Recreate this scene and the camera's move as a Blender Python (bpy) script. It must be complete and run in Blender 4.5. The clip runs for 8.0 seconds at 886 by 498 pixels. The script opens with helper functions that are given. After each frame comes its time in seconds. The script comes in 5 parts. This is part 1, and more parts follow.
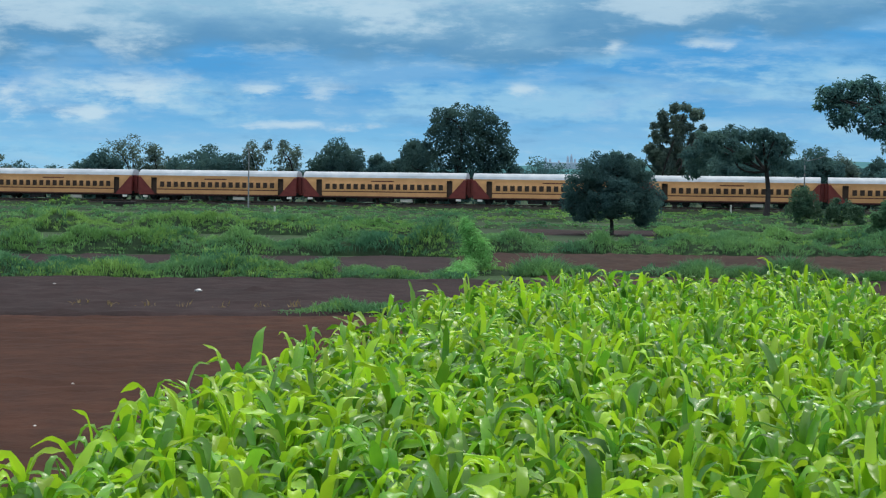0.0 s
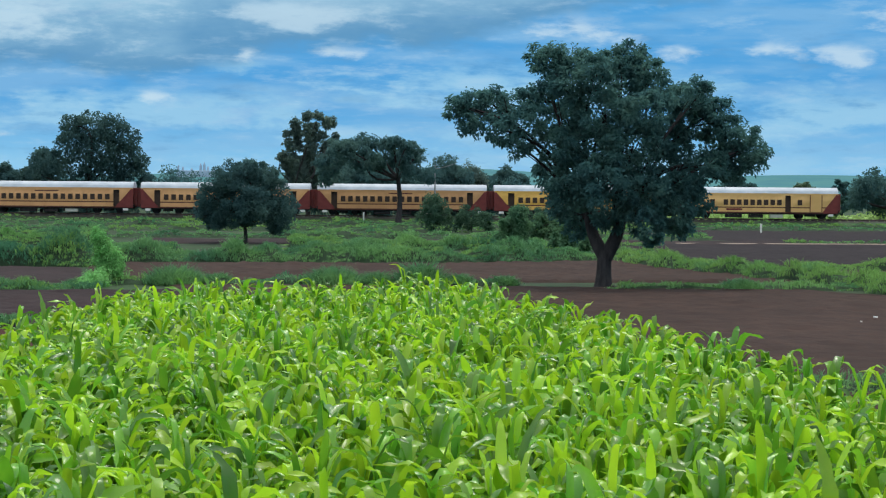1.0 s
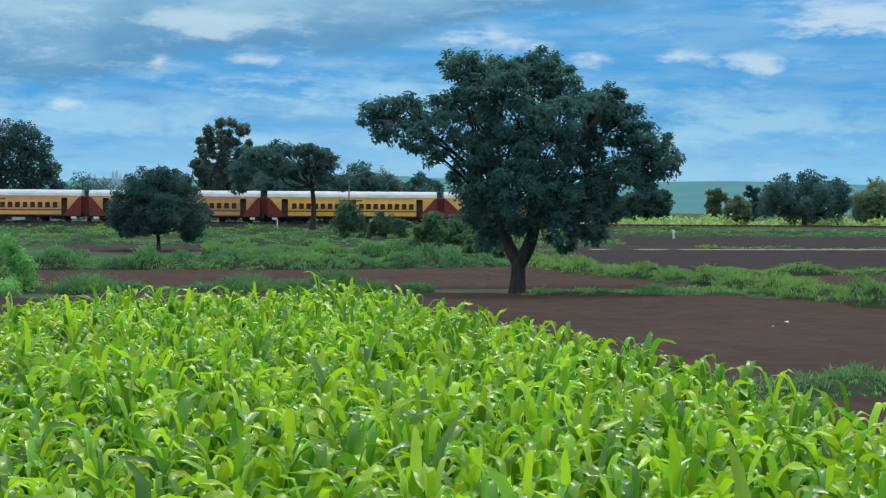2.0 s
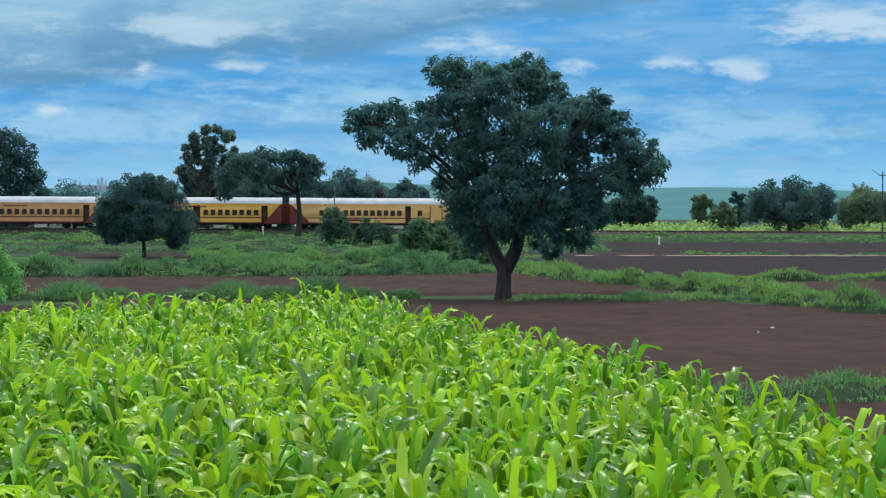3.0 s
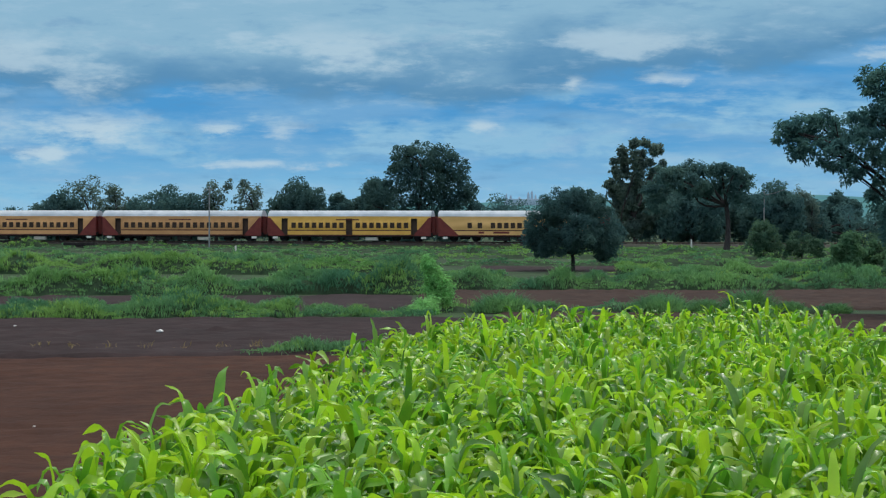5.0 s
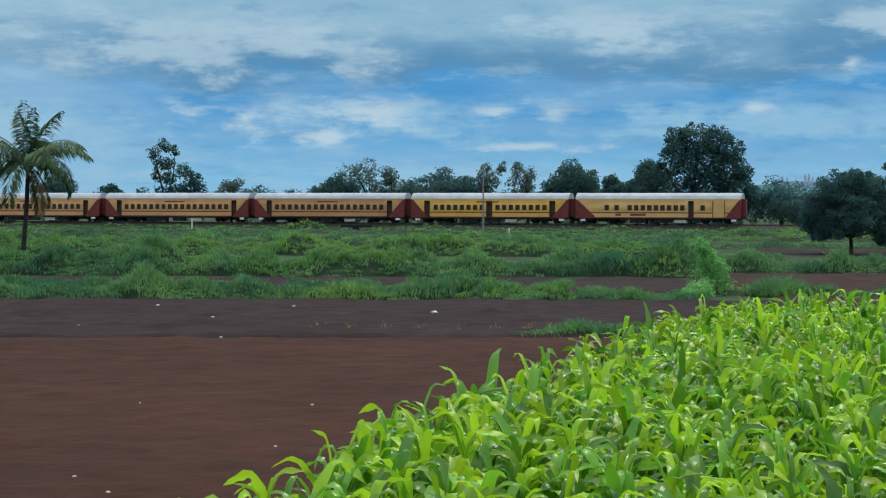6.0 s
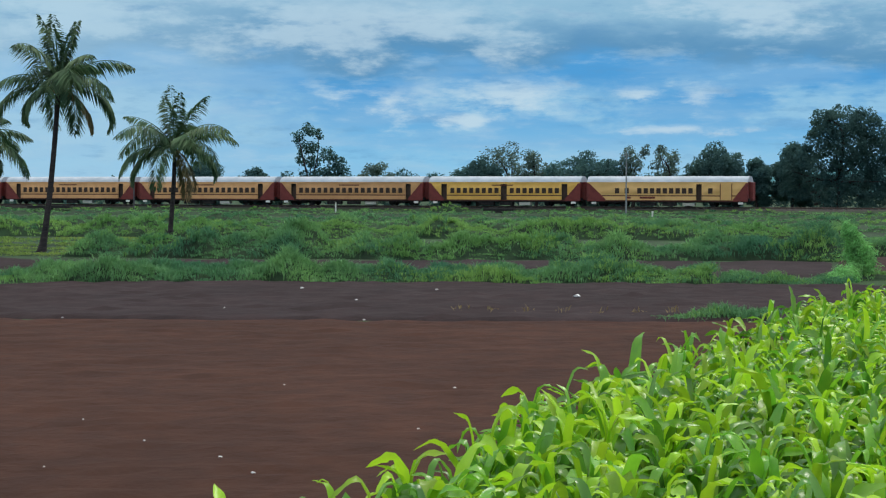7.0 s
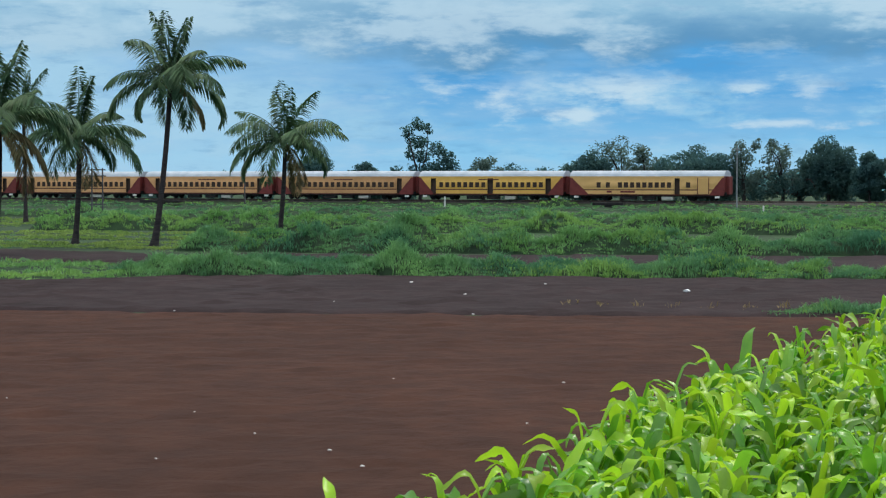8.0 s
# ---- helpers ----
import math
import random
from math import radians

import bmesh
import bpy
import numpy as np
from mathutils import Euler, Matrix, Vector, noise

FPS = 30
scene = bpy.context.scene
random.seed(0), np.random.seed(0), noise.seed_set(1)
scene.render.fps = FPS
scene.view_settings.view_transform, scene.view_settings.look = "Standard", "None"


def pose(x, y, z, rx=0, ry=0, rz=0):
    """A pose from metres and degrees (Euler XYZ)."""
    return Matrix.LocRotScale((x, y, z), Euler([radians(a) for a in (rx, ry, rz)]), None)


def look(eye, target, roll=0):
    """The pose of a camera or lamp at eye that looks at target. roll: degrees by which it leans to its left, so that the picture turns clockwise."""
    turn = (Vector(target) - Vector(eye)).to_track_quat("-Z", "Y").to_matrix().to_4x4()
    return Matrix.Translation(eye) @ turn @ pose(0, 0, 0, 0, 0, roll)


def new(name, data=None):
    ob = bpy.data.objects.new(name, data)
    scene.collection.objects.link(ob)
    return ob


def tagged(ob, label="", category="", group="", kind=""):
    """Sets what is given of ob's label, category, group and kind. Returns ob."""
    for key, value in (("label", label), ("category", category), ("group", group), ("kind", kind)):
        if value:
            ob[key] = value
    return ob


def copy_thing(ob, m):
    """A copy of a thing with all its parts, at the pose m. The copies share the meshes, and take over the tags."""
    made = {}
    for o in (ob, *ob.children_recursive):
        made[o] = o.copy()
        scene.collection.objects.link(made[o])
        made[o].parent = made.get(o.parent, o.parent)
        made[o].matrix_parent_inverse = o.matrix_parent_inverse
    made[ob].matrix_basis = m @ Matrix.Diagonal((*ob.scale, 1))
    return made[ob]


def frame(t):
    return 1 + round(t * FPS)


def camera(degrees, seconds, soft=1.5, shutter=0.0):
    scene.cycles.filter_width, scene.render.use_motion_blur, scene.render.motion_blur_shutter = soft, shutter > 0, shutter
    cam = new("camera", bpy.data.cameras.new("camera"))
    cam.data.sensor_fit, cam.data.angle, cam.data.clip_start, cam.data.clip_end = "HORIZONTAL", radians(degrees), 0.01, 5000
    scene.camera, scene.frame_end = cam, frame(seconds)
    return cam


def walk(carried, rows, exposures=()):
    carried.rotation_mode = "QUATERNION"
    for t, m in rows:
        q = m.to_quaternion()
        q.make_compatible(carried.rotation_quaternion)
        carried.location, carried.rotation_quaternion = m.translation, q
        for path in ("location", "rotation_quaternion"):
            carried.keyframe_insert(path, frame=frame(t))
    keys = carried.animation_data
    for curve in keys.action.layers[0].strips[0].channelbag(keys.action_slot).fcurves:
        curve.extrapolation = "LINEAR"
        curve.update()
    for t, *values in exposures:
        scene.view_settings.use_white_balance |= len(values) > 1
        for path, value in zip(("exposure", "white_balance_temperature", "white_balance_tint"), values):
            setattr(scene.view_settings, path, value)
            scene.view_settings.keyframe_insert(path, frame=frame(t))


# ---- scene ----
cam = camera(25.36, 8.0, soft=1.2)
EYE = 3.0
# seconds, yaw (left), pitch (up), roll; the camera stands still and pans
PAN = [
    (0.0, 0.0, -1.72, 0.75), (0.5, -6.691, -1.541, 0.70), (1.0, -10.62, -1.376, 0.50), (1.5, -12.415, -1.24, 0.414),
    (2.0, -13.113, -1.159, 0.338), (3.3, -13.533, -0.888, 0.25), (3.5, -13.038, -0.826, 0.217), (4.0, -10.479, -0.658, 0.178),
    (4.5, -6.186, -0.569, 0.15), (5.0, -1.111, -0.623, 0.11), (5.2, 0.831, -0.701, 0.114), (6.3, 8.358, -1.324, 0.17),
    (6.5, 9.194, -1.429, 0.17), (7.0, 10.969, -1.645, 0.13), (7.5, 12.559, -1.77, 0.13), (8.0, 14.141, -1.813, 0.11),
]
walk(cam, [(t, pose(0, 0, EYE, 90 + pitch, 0, yaw) @ pose(0, 0, 0, 0, 0, roll)) for t, yaw, pitch, roll in PAN],
     exposures=[(0.0, 0.0), (1.5, 0.08), (3.5, 0.08), (4.5, -0.03), (5.0, -0.17), (6.5, -0.16), (7.0, -0.05), (8.0, 0.03)])

# ---------------------------------------------------------------- light
SUN_AZ, SUN_EL = 28.0, 62.0   # degrees to the right of straight ahead, and up
world = bpy.data.worlds.new("sky")
scene.world = world
world.use_nodes = True


class Nodes:
    """Short hand for building a node tree."""

    def __init__(self, tree):
        self.tree = tree
        tree.nodes.clear()

    def add(self, kind, **values):
        n = self.tree.nodes.new(kind)
        for k, v in values.items():
            if k in n.inputs:
                n.inputs[k].default_value = v
        return n

    def link(self, a, b):
        self.tree.links.new(a, b)
        return b.node

    def put(self, value, socket):
        if isinstance(value, bpy.types.NodeSocket):
            self.tree.links.new(value, socket)
        else:
            socket.default_value = value

    def math(self, op, a, b=0.0, clamp=False):
        n = self.tree.nodes.new("ShaderNodeMath")
        n.operation, n.use_clamp = op, clamp
        self.put(a, n.inputs[0])
        self.put(b, n.inputs[1])
        return n.outputs[0]

    def smooth(self, v, lo, hi, a=0.0, b=1.0):
        n = self.tree.nodes.new("ShaderNodeMapRange")
        n.interpolation_type = "SMOOTHSTEP"
        self.put(v, n.inputs[0])
        for i, x in enumerate((lo, hi, a, b)):
            self.put(x, n.inputs[i + 1])
        return n.outputs[0]

    def mix(self, fac, a, b):
        n = self.tree.nodes.new("ShaderNodeMix")
        n.data_type = "RGBA"
        self.put(fac, n.inputs[0])
        self.put(a if isinstance(a, bpy.types.NodeSocket) else (*a[:3], 1), n.inputs[6])
        self.put(b if isinstance(b, bpy.types.NodeSocket) else (*b[:3], 1), n.inputs[7])
        return n.outputs[2]

    def noise(self, vector, scale, detail=4.0, rough=0.55):
        n = self.tree.nodes.new("ShaderNodeTexNoise")
        n.inputs["Scale"].default_value, n.inputs["Detail"].default_value, n.inputs["Roughness"].default_value = scale, detail, rough
        if vector is not None:
            self.tree.links.new(vector, n.inputs["Vector"])
        return n.outputs["Fac"]

    def stretch(self, vector, sx, sy, sz):
        n = self.tree.nodes.new("ShaderNodeMapping")
        n.inputs["Scale"].default_value = (sx, sy, sz)
        self.tree.links.new(vector, n.inputs["Vector"])
        return n.outputs[0]

    def offset(self, vector, x, y, z):
        n = self.tree.nodes.new("ShaderNodeVectorMath")
        n.inputs[1].default_value = (x, y, z)
        self.tree.links.new(vector, n.inputs[0])
        return n.outputs[0]


def build_sky():
    w = Nodes(world.node_tree)
    sky = w.add("ShaderNodeTexSky")
    sky.sky_type, sky.sun_disc = "NISHITA", False
    sky.sun_elevation, sky.sun_rotation = radians(SUN_EL), radians(SUN_AZ)
    sky.dust_density, sky.air_density, sky.ozone_density = 0.6, 1.0, 3.0
    way = w.add("ShaderNodeTexCoord").outputs["Generated"]
    sep = w.add("ShaderNodeSeparateXYZ")
    w.link(way, sep.inputs[0])
    up = sep.outputs[2]
    deg = 57.2958
    az = w.math("MULTIPLY", w.math("ARCTAN2", sep.outputs[0], sep.outputs[1]), deg)
    el = w.math("MULTIPLY", w.math("ARCSINE", up), deg)
    flat = w.stretch(way, 1.0, 1.0, 2.6)
    wide = w.noise(flat, 7.0, 6.0, 0.5)
    fine = w.noise(flat, 22.0, 9.0, 0.60)
    wisp = w.noise(w.stretch(way, 1.0, 1.0, 4.5), 30.0, 8.0, 0.62)
    streak = w.noise(w.stretch(way, 1.0, 1.0, 7.0), 13.0, 6.0, 0.5)
    wobble = w.math("SUBTRACT", fine, 0.5)

    def blob(a, e, sa, se, soft=0.5):
        """A cloud at that bearing and elevation, with torn edges."""
        u = w.math("ADD", w.math("DIVIDE", w.math("SUBTRACT", az, a), sa), w.math("MULTIPLY", w.math("SUBTRACT", wisp, 0.5), 2.4))
        v = w.math("ADD", w.math("DIVIDE", w.math("SUBTRACT", el, e), se), w.math("MULTIPLY", w.math("SUBTRACT", fine, 0.5), 2.0))
        d = w.math("ADD", w.math("MULTIPLY", u, u), w.math("MULTIPLY", v, v))
        d = w.math("SUBTRACT", 1.0, w.math("SQRT", d))
        return w.smooth(w.math("ADD", d, w.math("MULTIPLY", wobble, 3.6)), 0.0, soft)

    def gather(rows, soft):
        total = 0.0
        for r in rows:
            total = w.math("MAXIMUM", total, blob(*r, soft))
        return total

    # low veils, small bright puffs, and a grey-white deck above a sloping edge
    veil = gather([(2.5, 2.7, 6.5, 0.9), (-8.0, 2.6, 6.0, 0.8), (22.0, 2.6, 5.5, 0.8), (9.0, 1.9, 5.0, 0.6), (-21, 2.4, 7.0, 1.6), (13, 1.0, 12, 0.7), (-6, 0.9, 12, 0.6), (14, 3.4, 7, 0.8), (3, 3.9, 4, 0.5), (-25, 3.2, 8, 3.0)], 1.0)
    puff = gather([(-12.3, 2.65, 2.3, 0.62), (-9.0, 2.75, 2.3, 0.66), (-5.6, 2.8, 1.4, 0.36), (-3.5, 2.7, 1.1, 0.52), (-3.9, 1.83, 1.7, 0.22), (2.4, 2.95, 0.8, 0.25), (5.0, 4.2, 0.5, 0.32), (7.9, 4.25, 1.4, 0.3),
                   (14.3, 4.95, 1.6, 0.6), (17.4, 4.4, 0.9, 0.28), (20.0, 4.4, 0.9, 0.36), (22.0, 4.3, 0.95, 0.4), (25.0, 5.5, 2.2, 0.9), (-10.5, 2.15, 2.2, 0.25)], 0.95)
    bright = gather([(-14.0, 4.9, 6.0, 1.3), (-2.0, 5.3, 3.5, 0.8), (6.0, 5.4, 4.0, 0.6), (-25, 4.2, 4.5, 1.2), (-22, 5.4, 7.0, 1.5)], 1.0)
    edge = w.math("ADD", w.math("MULTIPLY", w.math("MAXIMUM", w.math("SUBTRACT", az, 2.0), 0.0), 0.15), 3.5)
    deck = w.smooth(w.math("ADD", w.math("SUBTRACT", el, edge), w.math("ADD", w.math("MULTIPLY", w.math("SUBTRACT", wide, 0.5), 3.0), w.math("MULTIPLY", wobble, 1.3))), -0.1, 0.55)
    blue = w.mix(w.smooth(el, 0.0, 3.4), (0.28, 0.60, 0.84), (0.085, 0.35, 0.70))
    blue = w.mix(w.smooth(streak, 0.38, 0.66, 0.0, 0.55), blue, (0.25, 0.49, 0.74))
    colour = w.mix(w.math("MULTIPLY", veil, 0.85), blue, (0.31, 0.58, 0.79))
    height = w.math("SUBTRACT", el, edge)
    folds = w.math("ADD", height, w.math("ADD", w.math("MULTIPLY", wobble, 2.2), w.math("MULTIPLY", w.math("SUBTRACT", wide, 0.5), 3.0)))
    grey = w.mix(w.smooth(folds, 0.2, 2.3), (0.110, 0.300, 0.520), (0.29, 0.52, 0.70))
    grey = w.mix(w.math("MULTIPLY", bright, 0.62), grey, (0.55, 0.72, 0.83))
    colour = w.mix(deck, colour, grey)
    colour = w.mix(w.math("MULTIPLY", puff, 0.70), colour, (0.60, 0.75, 0.84))
    colour = w.mix(w.smooth(az, -13.0, -22.0, 0.0, 0.5), colour, (0.42, 0.64, 0.79))
    # wisps and folds over all of it
    colour = w.mix(w.smooth(wisp, 0.50, 0.72, 0.0, 0.38), colour, (0.44, 0.64, 0.80))
    colour = w.mix(w.smooth(wisp, 0.48, 0.28, 0.0, 0.40), colour, (0.115, 0.31, 0.56))
    # overhead: thin bright overcast over the clear sky
    sky_dim = w.add("ShaderNodeVectorMath")
    sky_dim.operation = "SCALE"
    w.link(sky.outputs[0], sky_dim.inputs[0])
    sky_dim.inputs["Scale"].default_value = 0.08
    over = w.mix(w.smooth(wide, 0.3, 0.7, 0.55, 0.95), sky_dim.outputs[0], (1.40, 1.47, 1.52))
    colour = w.mix(w.smooth(el, 7.0, 24.0), colour, over)
    clouds = w.add("ShaderNodeBackground", Strength=1.0)
    w.link(colour, clouds.inputs["Color"])
    w.link(clouds.outputs[0], w.add("ShaderNodeOutputWorld").inputs[0])


build_sky()
sun_data = bpy.data.lights.new("sun", "SUN")
sun_data.energy, sun_data.angle, sun_data.color = 1.9, radians(11), (1.0, 0.95, 0.86)
sun = new("sun", sun_data)
_az, _el = radians(SUN_AZ), radians(SUN_EL)
sun.matrix_world = look((0, 0, 60), (-math.sin(_az) * math.cos(_el), -math.cos(_az) * math.cos(_el), 60 - math.sin(_el)))

# ---------------------------------------------------------------- materials


def material(name, low, high, rough=0.8, scale=3.0, bump=0.0, bump_scale=20.0, spec=0.3, thin=0.0, island=0.0, per_object=0.0, stretch=(1, 1, 1), metal=0.0, big=0.0, old=None):
    """Two colours mixed by a noise of that scale; island and per_object vary the brightness; thin lets light through leaves."""
    m = bpy.data.materials.new(name)
    m.use_nodes = True
    n = Nodes(m.node_tree)
    at = n.stretch(n.add("ShaderNodeTexCoord").outputs["Object"], *stretch)
    fac = n.smooth(n.noise(at, scale, 6.0, 0.6), 0.3, 0.7)
    colour = n.mix(fac, low, high)
    if big:
        colour = n.mix(n.smooth(n.noise(at, big, 3.0), 0.35, 0.65, 0.0, 0.4), colour, [c * 0.62 for c in low])
    light = 1.0
    if old:
        colour = n.mix(n.smooth(n.math("FRACT", n.math("MULTIPLY", n.add("ShaderNodeNewGeometry").outputs["Random Per Island"], 7.31)), 0.60, 1.0, 0.0, 0.70), colour, old)
    if island:
        light = n.smooth(n.add("ShaderNodeNewGeometry").outputs["Random Per Island"], 0, 1, 1 - island, 1 + island)
    if per_object:
        light = n.math("MULTIPLY", light, n.smooth(n.add("ShaderNodeObjectInfo").outputs["Random"], 0, 1, 1 - per_object, 1 + per_object))
    if not isinstance(light, float):
        hsv = n.add("ShaderNodeHueSaturation")
        n.link(light, hsv.inputs["Value"])
        n.link(colour, hsv.inputs["Color"])
        colour = hsv.outputs[0]
    b = n.add("ShaderNodeBsdfPrincipled", Roughness=rough, Metallic=metal)
    b.inputs["Specular IOR Level"].default_value = spec
    n.link(colour, b.inputs["Base Color"])
    if bump:
        bn = n.add("ShaderNodeBump", Strength=bump, Distance=0.05)
        n.link(n.noise(at, bump_scale, 5.0), bn.inputs["Height"])
        n.link(bn.outputs[0], b.inputs["Normal"])
    out = n.add("ShaderNodeOutputMaterial")
    if thin:
        tr = n.add("ShaderNodeBsdfTranslucent")
        n.link(colour, tr.inputs["Color"])
        mixer = n.add("ShaderNodeMixShader", Fac=thin)
        n.link(b.outputs[0], mixer.inputs[1])
        n.link(tr.outputs[0], mixer.inputs[2])
        n.link(mixer.outputs[0], out.inputs[0])
    else:
        n.link(b.outputs[0], out.inputs[0])
    return m


RED_SOIL = material("red_soil", (0.042, 0.019, 0.013), (0.064, 0.028, 0.018), 0.95, 1.6, 0.9, 5.0, 0.1, big=0.25, stretch=(0.9, 0.7, 1))
DARK_SOIL = material("dark_soil", (0.026, 0.018, 0.019), (0.040, 0.027, 0.028), 0.95, 1.3, 0.9, 4.0, 0.1, big=0.25, stretch=(1.0, 0.6, 1))
BLACK_SOIL = material("black_soil", (0.017, 0.013, 0.015), (0.028, 0.021, 0.023), 0.95, 1.3, 0.9, 4.0, 0.1, big=0.25, stretch=(1.0, 0.6, 1))
BROWN_SOIL = material("brown_soil", (0.035, 0.022, 0.018), (0.054, 0.032, 0.025), 0.95, 1.3, 0.9, 4.0, 0.1, big=0.25, stretch=(1.0, 0.6, 1))
TURF = material("turf", (0.026, 0.040, 0.024), (0.045, 0.092, 0.036), 0.9, 0.30, 0.6, 3.0, 0.1, big=0.05)
# Dark earth and weeds; the darkness also stands for shade under the grass.
SHADED_MOUND = material("shaded_bank_earth", (0.024, 0.042, 0.026), (0.042, 0.082, 0.038), 0.95, 1.6, 1.0, 9.0, 0.1, big=0.25)
BLADE = material("grass_blade", (0.068, 0.205, 0.115), (0.215, 0.420, 0.140), 0.65, 0.22, spec=0.15, thin=0.32, island=0.18)
FAR_CROP = material("pale_crop_leaf", (0.30, 0.48, 0.15), (0.42, 0.60, 0.21), 0.7, 0.05, spec=0.15, thin=0.35, island=0.2)
BLADE_LIGHT = material("pale_grass_blade", (0.140, 0.320, 0.095), (0.245, 0.430, 0.115), 0.65, 0.15, spec=0.15, thin=0.28, island=0.16)
BLADE_OLIVE = material("olive_grass_blade", (0.170, 0.290, 0.070), (0.290, 0.400, 0.095), 0.65, 0.15, spec=0.15, thin=0.28, island=0.16)
CORN = material("maize_leaf", (0.095, 0.315, 0.020), (0.225, 0.460, 0.028), 0.30, 2.5, 0.10, 60.0, spec=0.7, thin=0.42, island=0.36, old=(0.045, 0.17, 0.03), stretch=(1, 1, 0.5))
# A young leaf's yellow-green, set brighter than CORN to lighten plant tops by colour.
CORN_PALE_YOUNG = material("pale_young_maize_leaf", (0.26, 0.515, 0.018), (0.415, 0.64, 0.030), 0.35, 2.5, 0.10, 60.0, spec=0.6, thin=0.44, island=0.30, stretch=(1, 1, 0.5))
STALK = material("maize_stalk", (0.16, 0.34, 0.05), (0.25, 0.42, 0.07), 0.5, 6.0)
DRY = material("dry_leaf", (0.20, 0.15, 0.07), (0.32, 0.24, 0.11), 0.8, 5.0, thin=0.25)
BARK = material("bark", (0.030, 0.029, 0.031), (0.062, 0.057, 0.058), 0.95, 6.0, 0.9, 14.0, 0.1, stretch=(1, 1, 0.3))
PALM_BARK = material("palm_bark", (0.026, 0.023, 0.026), (0.068, 0.058, 0.058), 0.95, 4.0, 0.8, 10.0, 0.1, stretch=(0.6, 0.6, 3))
# Bluer and lighter than mango foliage, to carry haze in the colour.
MANGO = material("hazed_mango_leaf", (0.062, 0.160, 0.168), (0.096, 0.205, 0.172), 0.8, 0.7, spec=0.05, thin=0.58, island=0.08)
# Blue cast and raised darks of distance haze are put into this colour.
HAZE_LEAF = material("hazed_distant_leaf", (0.062, 0.140, 0.150), (0.092, 0.176, 0.152), 0.85, 0.25, spec=0.03, thin=0.56, island=0.06, per_object=0.15)
# Eucalyptus grey-green, with a further pale blue added for haze.
PALE_LEAF = material("eucalyptus_leaf", (0.100, 0.165, 0.158), (0.142, 0.212, 0.168), 0.8, 0.4, spec=0.06, thin=0.50, island=0.08)
# Olive leaf paled and greyed so that it holds the air's haze.
OLIVE_LEAF = material("hazed_olive_leaf", (0.120, 0.195, 0.135), (0.170, 0.250, 0.150), 0.8, 0.3, spec=0.05, thin=0.5, island=0.15, per_object=0.15)
SHRUB_LEAF = material("shrub_leaf", (0.080, 0.185, 0.105), (0.125, 0.240, 0.112), 0.75, 0.6, spec=0.08, thin=0.45, island=0.2, per_object=0.2)
DARK_SHRUB_LEAF = material("dark_shrub_leaf", (0.060, 0.130, 0.092), (0.092, 0.170, 0.100), 0.8, 0.6, spec=0.05, thin=0.45, island=0.15)
SAPLING_LEAF = material("sapling_leaf", (0.18, 0.45, 0.15), (0.26, 0.55, 0.18), 0.7, 0.8, spec=0.12, thin=0.42, island=0.25)
PALM_LEAF = material("palm_leaflet", (0.050, 0.115, 0.068), (0.110, 0.185, 0.080), 0.6, 0.8, spec=0.22, thin=0.35, island=0.3)
PALM_DRY = material("dry_palm_leaflet", (0.14, 0.125, 0.060), (0.23, 0.19, 0.095), 0.7, 0.8, spec=0.2, thin=0.3, island=0.3)
YELLOW = material("yellow_coach_paint", (0.64, 0.36, 0.075), (0.72, 0.42, 0.095), 0.5, 0.8, spec=0.35)
TAN = material("faded_coach_paint", (0.52, 0.27, 0.115), (0.61, 0.33, 0.145), 0.55, 0.5, spec=0.3, per_object=0.10)
CREAM = material("cream_coach_paint", (0.62, 0.37, 0.135), (0.70, 0.43, 0.165), 0.55, 0.5, spec=0.3)
MAROON = material("maroon_coach_paint", (0.13, 0.022, 0.020), (0.18, 0.032, 0.028), 0.55, 1.5, spec=0.35)
STRIPE = material("brown_stripe_paint", (0.085, 0.022, 0.016), (0.12, 0.032, 0.022), 0.55, 1.5, spec=0.35)
ROOF = material("coach_roof_paint", (0.37, 0.43, 0.49), (0.50, 0.55, 0.60), 0.6, 0.7, spec=0.3, big=0.2)
UNDER = material("underframe_grime", (0.012, 0.012, 0.014), (0.03, 0.027, 0.026), 0.85, 2.0)
BOX = material("battery_box_paint", (0.40, 0.40, 0.36), (0.55, 0.54, 0.48), 0.7, 2.0)
INSIDE = material("unlit_coach_core", (0.05, 0.035, 0.03), (0.09, 0.06, 0.05), 0.9, 1.0)
# Opaque pane, coloured like the unlit inside that it hides.
DARK_PANE = material("dark_window_fill", (0.030, 0.018, 0.014), (0.060, 0.036, 0.028), 0.5, 3.0, spec=0.25)
STEEL = material("rusty_rail", (0.050, 0.034, 0.028), (0.090, 0.066, 0.055), 0.6, 3.0, metal=0.3)
BALLAST = material("ballast", (0.030, 0.028, 0.026), (0.062, 0.056, 0.052), 0.95, 4.0, 0.8, 10.0, 0.1)
CONCRETE = material("whitewashed_concrete", (0.60, 0.60, 0.57), (0.76, 0.75, 0.72), 0.9, 3.0, 0.2)
POLE = material("galvanised_pole", (0.17, 0.19, 0.20), (0.26, 0.28, 0.29), 0.6, 3.0, spec=0.4)
DARK_POLE = material("weathered_pole", (0.05, 0.05, 0.055), (0.10, 0.10, 0.11), 0.8, 3.0)
LITTER = material("white_litter", (0.70, 0.70, 0.70), (0.82, 0.82, 0.80), 0.6, 6.0)
SAND = material("pale_sand", (0.26, 0.20, 0.16), (0.36, 0.28, 0.22), 0.95, 1.0, 0.3)
